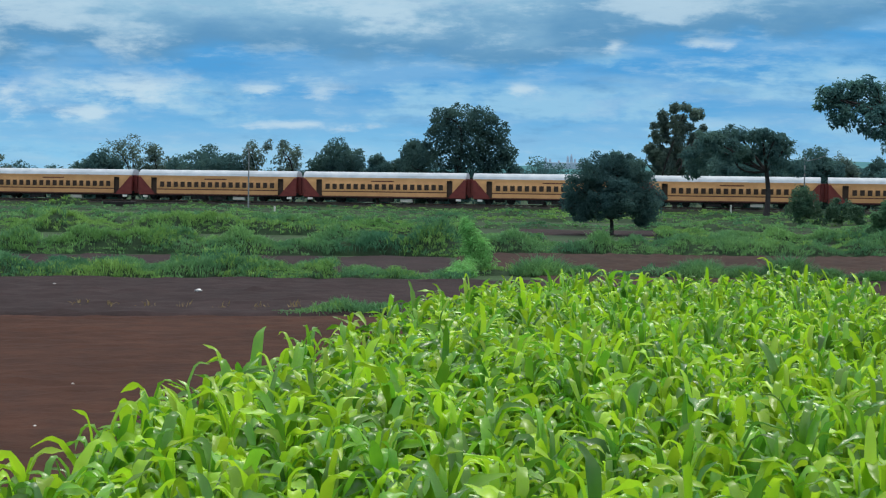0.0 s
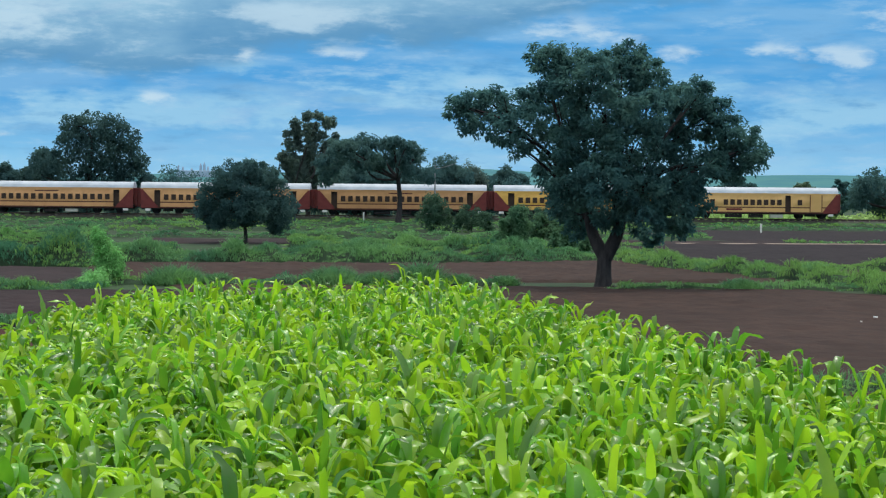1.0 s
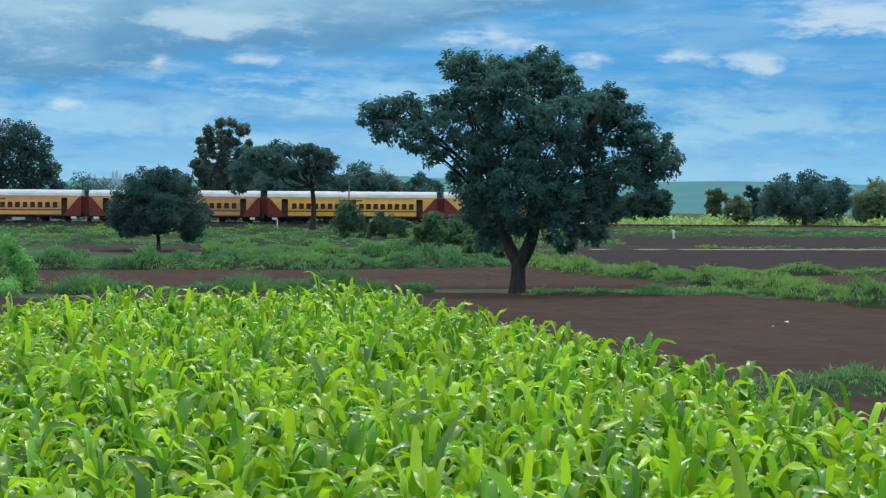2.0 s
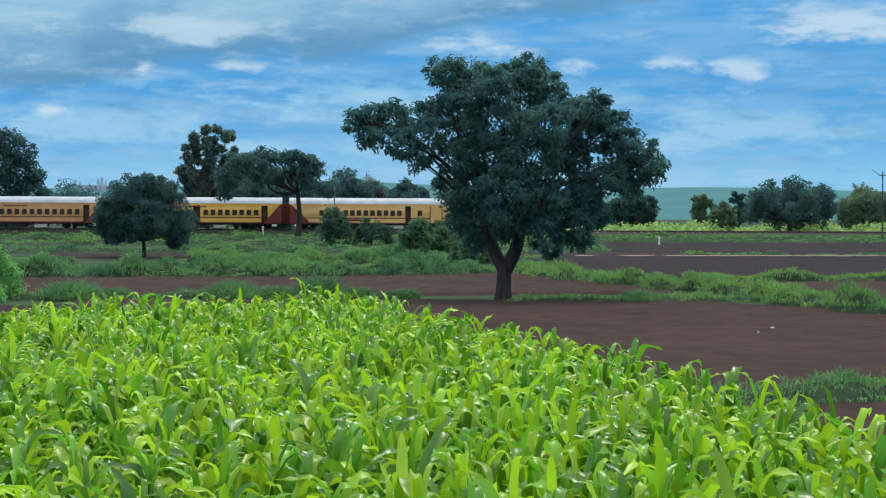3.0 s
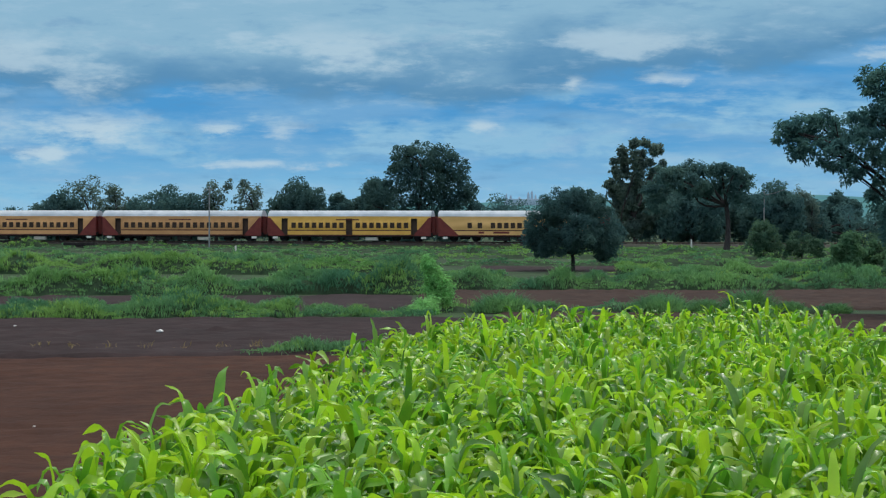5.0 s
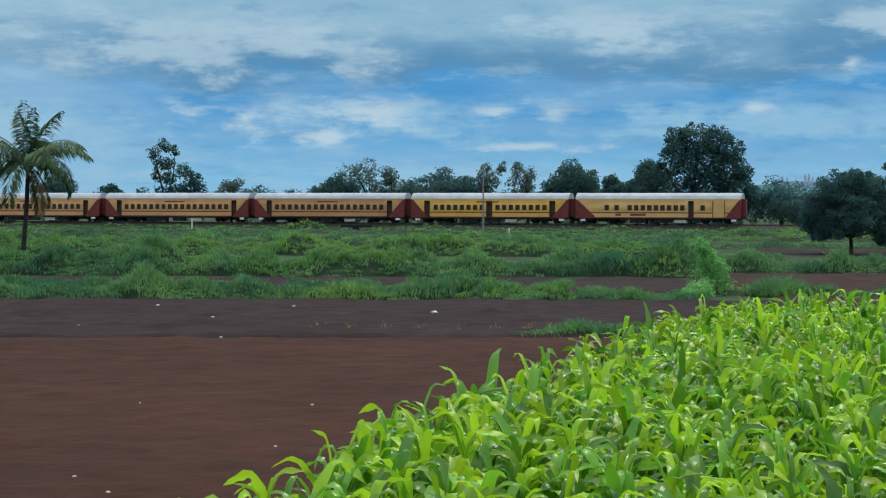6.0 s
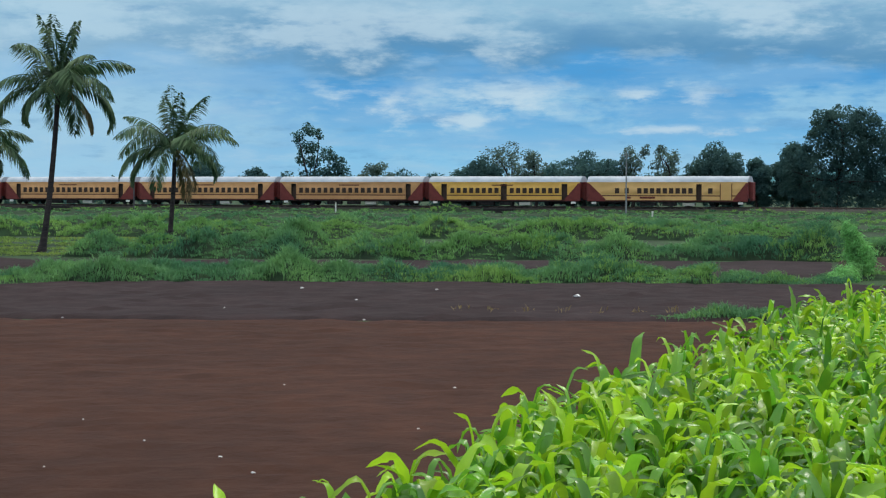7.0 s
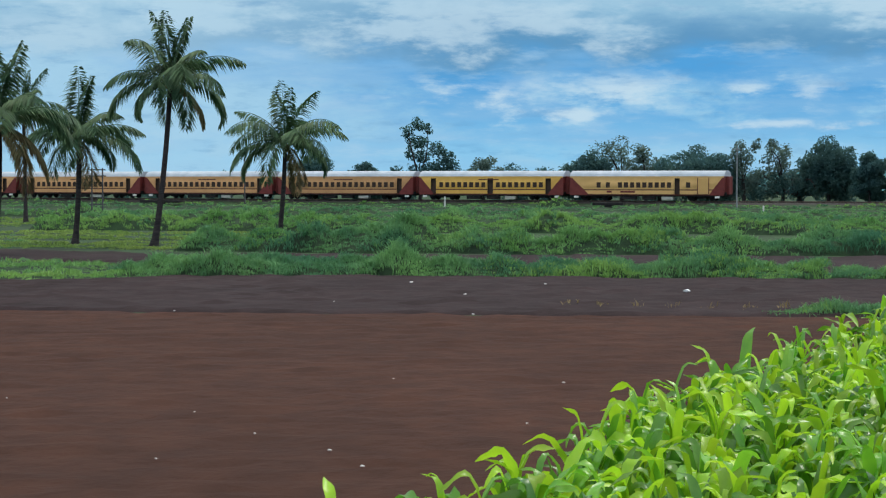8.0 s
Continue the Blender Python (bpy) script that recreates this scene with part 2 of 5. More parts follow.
# Distance haze is painted in: the hills' own green is washed blue.
HAZE_HILL = material("hazed_far_hill", (0.066, 0.172, 0.200), (0.082, 0.200, 0.200), 0.95, 0.012, spec=0.0)
# Pale plaster, its colour pushed to blue for the haze.
FAR_STONE = material("hazed_plaster", (0.30, 0.40, 0.51), (0.38, 0.46, 0.56), 0.9, 0.05, spec=0.0)
SLEEPER = material("grimy_sleeper", (0.050, 0.046, 0.043), (0.085, 0.078, 0.072), 0.9, 3.0)

# ---------------------------------------------------------------- mesh helpers


def mesh(name, verts, faces, *mats, slots=None, smooth=False):
    """A mesh from arrays: faces all of one size."""
    verts, faces = np.asarray(verts, np.float32), np.asarray(faces, np.int32)
    me = bpy.data.meshes.new(name)
    k = faces.shape[1]
    me.vertices.add(len(verts))
    me.vertices.foreach_set("co", verts.ravel())
    me.loops.add(faces.size)
    me.loops.foreach_set("vertex_index", faces.ravel())
    me.polygons.add(len(faces))
    me.polygons.foreach_set("loop_start", np.arange(0, faces.size, k, dtype=np.int32))
    for m in mats:
        me.materials.append(m)
    if slots is not None:
        me.polygons.foreach_set("material_index", np.asarray(slots, np.int32))
    if smooth:
        me.polygons.foreach_set("use_smooth", np.ones(len(faces), bool))
    me.update(calc_edges=True)
    me.validate()
    return me


def part(name, shape, mat, parent, label="", m=None):
    """Links a bmesh or mesh as one part under a thing or a part."""
    if isinstance(shape, bmesh.types.BMesh):
        me = bpy.data.meshes.new(name)
        shape.to_mesh(me)
        shape.free()
    else:
        me = shape
    if mat is not None and not me.materials:
        me.materials.append(mat)
    ob = new(name, me)
    ob.parent = parent
    if m is not None:
        ob.matrix_basis = m
    if label:
        ob["label"] = label
    return ob


def thing(name, at, label, category, group="", turn=0.0):
    ob = new(name)
    ob.empty_display_size = 0.2
    ob.matrix_basis = pose(*at, 0, 0, turn)
    return tagged(ob, label, category, group)


def box(bm, x0, x1, y0, y1, z0, z1, bevel=0.0):
    made = bmesh.ops.create_cube(bm, size=1.0, matrix=Matrix.Translation(((x0 + x1) / 2, (y0 + y1) / 2, (z0 + z1) / 2)) @ Matrix.Diagonal((x1 - x0, y1 - y0, z1 - z0, 1)))
    if bevel:
        edges = {e for v in made["verts"] for e in v.link_edges}
        bmesh.ops.bevel(bm, geom=list(edges), offset=bevel, segments=1, affect="EDGES", profile=0.5)
    return bm


def boxed(x0, x1, y0, y1, z0, z1, bevel=0.0):
    return box(bmesh.new(), x0, x1, y0, y1, z0, z1, bevel)


def tube(points, radii, sides=7):
    """Vertices and quads of a tapered tube along the points."""
    pts = np.asarray(points, float)
    n = len(pts)
    tang = np.gradient(pts, axis=0)
    tang /= np.linalg.norm(tang, axis=1)[:, None] + 1e-9
    ref = np.array([0.31, 0.95, 0.05]) if abs(tang[0][2]) > 0.7 else np.array([0, 0, 1.0])
    u = np.cross(tang, ref)
    u /= np.linalg.norm(u, axis=1)[:, None] + 1e-9
    v = np.cross(tang, u)
    a = np.linspace(0, 2 * np.pi, sides, endpoint=False)
    ring = u[:, None] * np.cos(a)[None, :, None] + v[:, None] * np.sin(a)[None, :, None]
    verts = (pts[:, None] + ring * np.asarray(radii, float)[:, None, None]).reshape(-1, 3)
    i, j = np.meshgrid(np.arange(n - 1), np.arange(sides), indexing="ij")
    k = (j + 1) % sides
    faces = np.stack([i * sides + j, i * sides + k, (i + 1) * sides + k, (i + 1) * sides + j], -1).reshape(-1, 4)
    return verts, faces


def joined(pieces):
    verts, faces, base = [], [], 0
    for v, f in pieces:
        verts.append(v)
        faces.append(np.asarray(f) + base)
        base += len(v)
    return np.concatenate(verts), np.concatenate(faces)


def leaf_cards(rng, centres, length, width, droop=0.4):
    """One bent, pointed leaf of two quads' worth of shape at each centre, turned at random."""
    n = len(centres)
    a = rng.uniform(0, 2 * np.pi, n)
    el = rng.normal(-droop, 0.5, n)
    d = np.stack([np.cos(a) * np.cos(el), np.sin(a) * np.cos(el), np.sin(el)], 1)
    r = rng.normal(size=(n, 3))
    side = np.cross(d, r)
    side /= np.linalg.norm(side, axis=1)[:, None] + 1e-9
    ln = (length * rng.uniform(0.7, 1.3, n))[:, None]
    wd = (width * rng.uniform(0.7, 1.3, n))[:, None]
    c = np.asarray(centres)
    mid = c + d * ln * 0.45
    tip = c + d * ln - np.array([0, 0, 0.12]) * ln
    verts = np.stack([c, mid + side * wd / 2, tip, mid - side * wd / 2], 1).reshape(-1, 3)
    return verts, np.arange(4 * n).reshape(-1, 4)


def crown(rng, lobes, leaves, length, width, squash=1.0, shell=0.55, clumps=9, clump=0.32, fill=0.3):
    """A crown of leaves: each lobe (x, y, z, r) holds clumps, mostly near its surface."""
    lobes = np.asarray(lobes, float)
    weight = lobes[:, 3] ** 2
    weight /= weight.sum()
    out = []
    for (x, y, z, r), w in zip(lobes, weight):
        k = max(3, int(clumps * (r ** 1.2) + 2))
        d = rng.normal(size=(k, 3))
        d /= np.linalg.norm(d, axis=1)[:, None]
        rad = r * rng.uniform(shell, 1.0, k) ** 0.7
        cc = np.array([x, y, z]) + d * rad[:, None] * np.array([1, 1, squash])
        m = max(4, int(leaves * w * (1 - fill) / k))
        size = clump * r ** 0.5 * rng.uniform(0.55, 1.3, k)
        p = rng.normal(size=(k, m, 3))
        p /= np.linalg.norm(p, axis=2)[:, :, None]
        p *= rng.uniform(0.15, 1.0, (k, m, 1)) ** 0.6
        out.append((cc[:, None] + p * size[:, None, None] * np.array([1, 1, 0.75])).reshape(-1, 3))
        p = rng.normal(size=(int(leaves * w * fill) + 1, 3))
        p /= np.linalg.norm(p, axis=1)[:, None]
        p *= rng.uniform(0.1, 0.88, (len(p), 1)) ** 0.5
        out.append(np.array([x, y, z]) + p * r * np.array([1, 1, squash]))
    return leaf_cards(rng, np.concatenate(out), length, width)


def limbs(rng, trunk_top, lobes, r0, bend=0.15, forks=3):
    """Limbs from the trunk's top to the lobes, each with a few forks."""
    made = []
    base = np.asarray(trunk_top, float)
    for x, y, z, r in lobes:
        end = np.array([x, y, z])
        s = np.linspace(0, 1, 7)[:, None]
        pts = base + (end - base) * s
        pts += np.sin(s * np.pi) * rng.normal(0, bend, 3) * np.linalg.norm(end - base)
        pts[:, 2] += (np.sin(s * np.pi) * 0.12 * np.linalg.norm(end[:2] - base[:2]))[:, 0]
        q = r0 * rng.uniform(0.35, 0.6)
        made.append(tube(pts, np.linspace(q, 0.025 + q * 0.12, 7), 6))
        for _ in range(forks):
            b = pts[rng.integers(3, 6)]
            e = end + np.clip(rng.normal(0, 0.35, 3), -0.6, 0.6) * r
            s2 = np.linspace(0, 1, 4)[:, None]
            made.append(tube(b + (e - b) * s2, np.linspace(q * 0.35, 0.015, 4), 5))
    return made


def tree(name, at, label, category, lobes, fork, r0, leaf_mat, leaves, length, width, group="", lean=(0, 0), seed=1, branches=True, sparse=2, **kw):
    rng = np.random.default_rng(seed)
    ob = thing(name, at, label, category, group)
    s = np.linspace(0, 1, 8)[:, None]
    top = np.array([lean[0], lean[1], fork])
    pts = np.array([0, 0, -0.25]) + (top - np.array([0, 0, -0.25])) * s + np.sin(s * 3.0) * np.array([0.06, 0.05, 0]) * fork
    rad = r0 * (1 - 0.35 * s[:, 0]) + r0 * 0.75 * np.exp(-s[:, 0] * 9)
    trunk = [tube(pts, rad, 10)]
    if branches:
        trunk += limbs(rng, pts[-1], lobes if at[1] < 150 else lobes[::sparse], r0, bend=0.15 if sparse < 4 else 0.28, forks=3 if at[1] < 150 else 1)
    part("trunk", mesh("trunk", *joined(trunk), BARK, smooth=True), None, ob)
    part("crown", mesh("crown", *crown(rng, lobes, leaves, length, width, **kw), leaf_mat), None, ob)
    return ob


def polar(az, dist, z=0.0):
    return dist * math.sin(radians(az)), dist * math.cos(radians(az)), z


# ---------------------------------------------------------------- ground and fields
TRACK_Y, TRACK_TURN, RAIL_Z = 254.25, -9.81, 1.2
ALONG = np.array([math.cos(radians(TRACK_TURN)), math.sin(radians(TRACK_TURN))])
ACROSS = np.array([-ALONG[1], ALONG[0]])


def lerp_rows(rows, x):
    xs, ys = zip(*rows)
    return np.interp(x, xs, ys)


def sheet(name, xs, ys_lo, ys_hi, ny, z, mat, label, relief=0.03, furrow=0.0, pitch=0.6):
    """A patch of ground between two curves over x, with clods and furrows."""
    nx = len(xs)
    s = np.linspace(0, 1, ny)[None, :]
    X = np.repeat(xs[:, None], ny, 1)
    Y = ys_lo[:, None] * (1 - s) + ys_hi[:, None] * s
    rng = np.random.default_rng(len(name))
    Z = z + rng.normal(0, relief, X.shape) + furrow * np.sin(Y * 2 * np.pi / pitch + 0.6 * np.sin(X * 0.15))
    Z[0, :] = Z[-1, :] = -0.05
    Z[:, 0] = Z[:, -1] = -0.05
    verts = np.stack([X, Y, Z], -1).reshape(-1, 3)
    i, j = np.meshgrid(np.arange(nx - 1), np.arange(ny - 1), indexing="ij")
    f = np.stack([i * ny + j, (i + 1) * ny + j, (i + 1) * ny + j + 1, i * ny + j + 1], -1).reshape(-1, 4)
    ob = new(name, mesh(name, verts, f, mat, smooth=True))
    return tagged(ob, label, "field", kind="structure")


def build_ground():
    r = np.array([0.0, 4, 8, 15, 30, 60, 110, 180, 260, 400, 700, 1200, 2200, 4000])
    a = np.linspace(0, 2 * np.pi, 72, endpoint=False)
    verts = [(0, 0, 0)] + [(d * math.sin(t), d * math.cos(t), 0) for d in r[1:] for t in a]
    bm = bmesh.new()
    vs = [bm.verts.new(v) for v in verts]
    for k in range(72):
        bm.faces.new((vs[0], vs[1 + (k + 1) % 72], vs[1 + k]))
        for i in range(len(r) - 2):
            b0, b1 = 1 + i * 72, 1 + (i + 1) * 72
            bm.faces.new((vs[b0 + k], vs[b0 + (k + 1) % 72], vs[b1 + (k + 1) % 72], vs[b1 + k]))
    me = bpy.data.meshes.new("ground")
    bm.normal_update()
    bm.to_mesh(me)
    bm.free()
    me.materials.append(TURF)
    tagged(new("ground", me), "flat plain of rough green turf and low weeds", "ground", kind="structure")

    x = np.linspace(-60, 3.5, 130)
    sheet("field_1", x, np.full_like(x, 2.0), 45.8 + 0.145 * x, 150, 0.055, RED_SOIL, "freshly tilled red-brown soil beside the maize", 0.018, 0.006, 0.75)
    sheet("field_2", x, 46.0 + 0.145 * x, lerp_rows([(-60, 47), (-33, 52), (-27, 57), (-22, 61.6), (-12, 63.2), (3.5, 64.8)], x), 60, 0.08, DARK_SOIL,
          "dark moist tilled soil with white scraps", 0.03, 0.006, 0.9)
    x = np.linspace(3.0, 60, 120)
    sheet("field_3", x, np.full_like(x, 2.0), lerp_rows([(3, 70), (18, 68), (25, 66.5), (26.5, 60), (28, 54), (60, 40)], x), 130, 0.05, BROWN_SOIL, "bare brown tilled soil round the mango tree", 0.02, 0.006, 0.8)
    x = np.linspace(0.5, 28, 80)
    sheet("field_4", x, np.full_like(x, 71.5), lerp_rows([(0.5, 92), (18, 93), (28, 98)], x), 50, 0.09, BROWN_SOIL, "bare brown tilled strip between grass banks", 0.03)
    x = np.linspace(28.3, 90, 70)
    sheet("field_5", x, lerp_rows([(28, 91), (36, 88), (90, 86)], x), np.full_like(x, 137.0), 60, 0.09, BLACK_SOIL, "dark tilled soil beyond the grass bank", 0.03)
    sheet("field_6", x, lerp_rows([(28, 64), (36, 50), (90, 40)], x), lerp_rows([(28, 85.2), (42, 83.6), (90, 81.5)], x), 30, 0.09, BROWN_SOIL, "narrow brown tilled strip between grass banks", 0.03)
    x = np.linspace(-30, 0.5, 60)
    sheet("field_7", x, lerp_rows([(-30, 64), (-22, 68), (-10, 70), (0.5, 71)], x), lerp_rows([(-30, 82), (-8, 85), (0.5, 87)], x), 16, 0.09, DARK_SOIL, "dark soil strip between grass banks", 0.03)
    x = np.linspace(-80, -30, 60)
    sheet("field_8", x, lerp_rows([(-80, 60), (-30, 72)], x), lerp_rows([(-80, 74), (-40, 84), (-30, 78)], x), 16, 0.09, DARK_SOIL, "dark soil strip at the feet of the palms", 0.03)
    x = np.linspace(52, 130, 60)
    sheet("field_9", x, np.full_like(x, 141.0), np.full_like(x, 212.0), 20, 0.09, BLACK_SOIL, "dark tilled soil near the railway", 0.03)
    x = np.linspace(5, 60, 60)
    sheet("field_10", x, np.full_like(x, 134.0), np.full_like(x, 150.0), 16, 0.09, DARK_SOIL, "dark soil strip under the small tree", 0.03)
    # pale earth edge
    path = part("path", boxed(43.5, 95, 138.2, 139.4, -0.05, 0.12, 0.03), SAND, None)
    tagged(path, "pale sandy field path edge", "path", kind="structure")


build_ground()


def embankment():
    prof = [(-9, -0.1), (-4.5, 0.45), (-2.6, 0.75), (-1.9, 0.95), (1.9, 0.95), (2.6, 0.75), (4.5, 0.45), (9, -0.1)]
    s = np.linspace(-420, 420, 170)
    rng = np.random.default_rng(5)
    verts = []
    for d in s:
        for o, z in prof:
            p = np.array([0, TRACK_Y]) + ALONG * d + ACROSS * o
            verts.append((*p, z + (rng.normal(0, 0.05) if abs(o) > 2 else 0)))
    m = len(prof)
    faces = [(i * m + j, (i + 1) * m + j, (i + 1) * m + j + 1, i * m + j + 1) for i in range(len(s) - 1) for j in range(m - 1)]
    slots = [1 if j in (2, 3, 4) else 0 for i in range(len(s) - 1) for j in range(m - 1)]
    tagged(new("embankment", mesh("embankment", verts, faces, TURF, BALLAST, slots=slots)), "low grassy railway embankment with grey ballast", "embankment", kind="structure")
    railway = thing("railway_track", (0, TRACK_Y, 0.95), "single railway line on ballast", "railway track", turn=TRACK_TURN)
    for o in (-0.838, 0.838):
        part("rail", boxed(-420, 420, o - 0.036, o + 0.036, 0.08, 0.25, 0.012), STEEL, railway)
    me = None
    for k in range(300):
        if me is None:
            me = part("sleeper", boxed(-0.12, 0.12, -1.35, 1.35, -0.05, 0.08, 0.015), SLEEPER, railway, "", pose(-150, 0, 0)).data
        else:
            part("sleeper", me, None, railway, "", pose(-150 + k * 0.95, 0, 0))


embankment()

# ---------------------------------------------------------------- trees


def mango_tree():
    # sideways, up and radius, in metres, lobe by lobe
    rows = [(-5.3, 6.4, 0.55), (-4.7, 6.6, 0.7), (-4.0, 6.5, 0.75), (-4.6, 5.7, 0.6), (-3.7, 5.6, 0.75), (-3.2, 6.6, 0.7), (-3.0, 5.0, 0.55), (-2.6, 5.9, 0.8), (-2.4, 6.9, 0.5),
            (-2.4, 8.25, 0.55), (-1.9, 8.0, 0.75), (-1.2, 8.1, 0.75), (-2.0, 7.2, 0.65), (-1.3, 7.2, 0.9), (-0.4, 7.6, 0.8), (0.2, 8.1, 0.75), (0.9, 8.2, 0.75), (1.4, 7.8, 0.75), (1.8, 7.2, 0.65), (0.5, 7.2, 1.0),
            (2.6, 6.8, 0.75), (3.3, 6.8, 0.75), (3.0, 6.0, 1.0), (4.0, 6.2, 0.8), (4.6, 5.6, 0.8), (5.2, 5.0, 0.7), (5.3, 4.4, 0.5), (4.5, 4.7, 0.8), (4.0, 5.2, 0.9), (3.6, 4.3, 0.8), (4.6, 4.1, 0.5),
            (0.0, 6.2, 1.3), (1.5, 6.2, 1.1), (-1.3, 6.1, 1.0), (-0.4, 5.0, 1.3), (1.0, 5.0, 1.4), (2.3, 5.1, 1.1), (-1.6, 5.0, 0.9), (-1.9, 4.0, 0.8), (-1.2, 3.6, 1.0), (0.0, 3.7, 1.3), (1.4, 3.7, 1.3),
            (2.6, 3.8, 1.0), (3.2, 3.2, 0.7), (-1.5, 2.8, 0.7), (-0.8, 2.5, 0.7), (0.3, 2.8, 0.9), (1.4, 2.6, 0.9), (2.4, 2.6, 0.85), (1.8, 1.9, 0.5), (2.7, 2.1, 0.5), (-1.0, 2.0, 0.5)]
    rng = np.random.default_rng(11)
    lobes = [(x, rng.uniform(-0.55, 0.55) * (3.6 - 0.42 * abs(x)), z, r * 0.92) for x, z, r in rows]
    ob = thing("mango_tree", (18.6, 68.1, 0), "large dark-green mango tree with a forked trunk on bare soil", "tree", turn=-15.0)
    s = np.linspace(0, 1, 8)[:, None]
    stem = np.array([0, 0, -0.3]) + s * np.array([0.05, 0, 1.55])
    wood = [tube(stem, 0.29 + 0.28 * np.exp(-s[:, 0] * 7) - 0.04 * s[:, 0], 12)]
    for top, r in (((-0.55, 0.1, 2.6), 0.22), ((0.62, -0.1, 2.5), 0.24)):
        q = np.array([0.05, 0, 1.05]) + s * (np.array(top) - np.array([0.05, 0, 1.05])) + np.sin(s * np.pi) * np.array([0.10 * np.sign(top[0]), 0, 0])
        wood.append(tube(q, np.linspace(r + 0.04, r * 0.8, 8), 9))
        near = [l for l in lobes if l[0] * top[0] > 0 or abs(l[0]) < 0.4]
        wood += limbs(rng, q[-1], near[::2], 0.17, 0.06)
    part("trunk", mesh("trunk", *joined(wood), BARK, smooth=True), None, ob)
    part("crown", mesh("crown", *crown(rng, lobes, 82000, 0.17, 0.075, squash=0.9, shell=0.55, clumps=16, clump=0.32, fill=0.25), MANGO), None, ob)


mango_tree()


def dome_lobes(seed, width, top, low=0.8, n=14, flat=0.0):
    """Lobes filling a rounded crown of that width between two heights, uneven at the rim."""
    rng = np.random.default_rng(seed)
    mid, half = (top + low) / 2, (top - low) / 2
    out = []
    for k in range(n):
        a = 2 * math.pi * k / n * 2.4 + rng.uniform(-0.4, 0.4)
        h = -0.85 + 1.7 * (k + 0.5) / n
        w = math.sqrt(max(0.1, 1 - (abs(h) if h > 0 else abs(h) * 0.7) ** (2 + flat)))
        r = min(width, top - low) * rng.uniform(0.19, 0.27)
        out.append((math.cos(a) * w * (width / 2 - r * 0.7), math.sin(a) * w * (width / 2 - r) * 0.8, mid + h * (half - r * 0.6), r))
    out += [(0, 0, mid, min(width / 2, half) * 0.7), (rng.uniform(-0.15, 0.15) * width, 0, top - 0.22 * half, 0.24 * min(width, 2 * half))]
    return out


def track_distance(az):
    return TRACK_Y / (math.cos(radians(az)) - math.sin(radians(az)) * math.tan(radians(TRACK_TURN)))


def far_tree(az, el, width, label, beyond=26.0, low=0.6, kind="dome", leaves=15500, mat=None, seed=0, name="tree", length=0.40, leaf_width=0.23, shape=None, foot=0.0):
    """A tree whose top stands at that bearing and elevation, so far beyond the railway."""
    d = track_distance(az) + beyond
    top = EYE + d * math.tan(radians(el)) - (0.5 if kind == "dome" and not shape else 0.0)
    rng = np.random.default_rng(seed + 100)
    if kind == "dome":
        lobes = dome_lobes(seed, width * 1.05, top, low, 22, 1.5)
        if shape:
            q = top / max(z + 0.75 * r for x, y, z, r in shape)
            lobes = [(x, y, z * q, r * (1 + q) / 2) for x, y, z, r in shape]
        kw = dict(shell=0.65, clumps=6, clump=0.40, fill=0.6)
        if shape and len(shape) > 40:
            kw["sparse"] = 6
    elif kind == "airy":
        lobes = []
        for k in range(20):
            h = (k + 0.6) / 20
            w = width / 2 * (0.45 + 0.55 * math.sin(h * 2.8)) * rng.uniform(0.2, 1.0)
            a = rng.uniform(0, 6.28)
            lobes.append((w * math.cos(a), w * math.sin(a) * 0.6, low + (top - low) * (0.10 + 0.84 * h), width * rng.uniform(0.12, 0.19)))
        kw = dict(shell=0.4, clumps=4, clump=0.55, fill=0.5)
    else:
        lobes = []
        for k in range(38):
            u = -1 + 2 * (k + 0.5) / 38
            lobes.append((u * width / 2 * 0.92, rng.uniform(-1, 1) * width * 0.3, top * (0.62 + 0.30 * math.sqrt(1 - u * u)) + rng.uniform(-3.6 if u < 0.25 else -2.6, 0.1), width * rng.uniform(0.06, 0.105)))
        kw = dict(squash=0.7, shell=0.3, clumps=6, clump=0.5, sparse=5)
    if foot:
        lobes = [(x - foot, y, z, r) for x, y, z, r in lobes]
        az += math.degrees(foot / d)
    return tree(name, polar(az, d), label, "tree", lobes, top * {"dome": 0.3, "airy": 0.4, "umbrella": 0.50}[kind], (0.16 + width * 0.022) * (0.8 if kind == "umbrella" else 1.0), mat or HAZE_LEAF, leaves, length, leaf_width,
                group="trees along the railway", seed=seed, **kw)


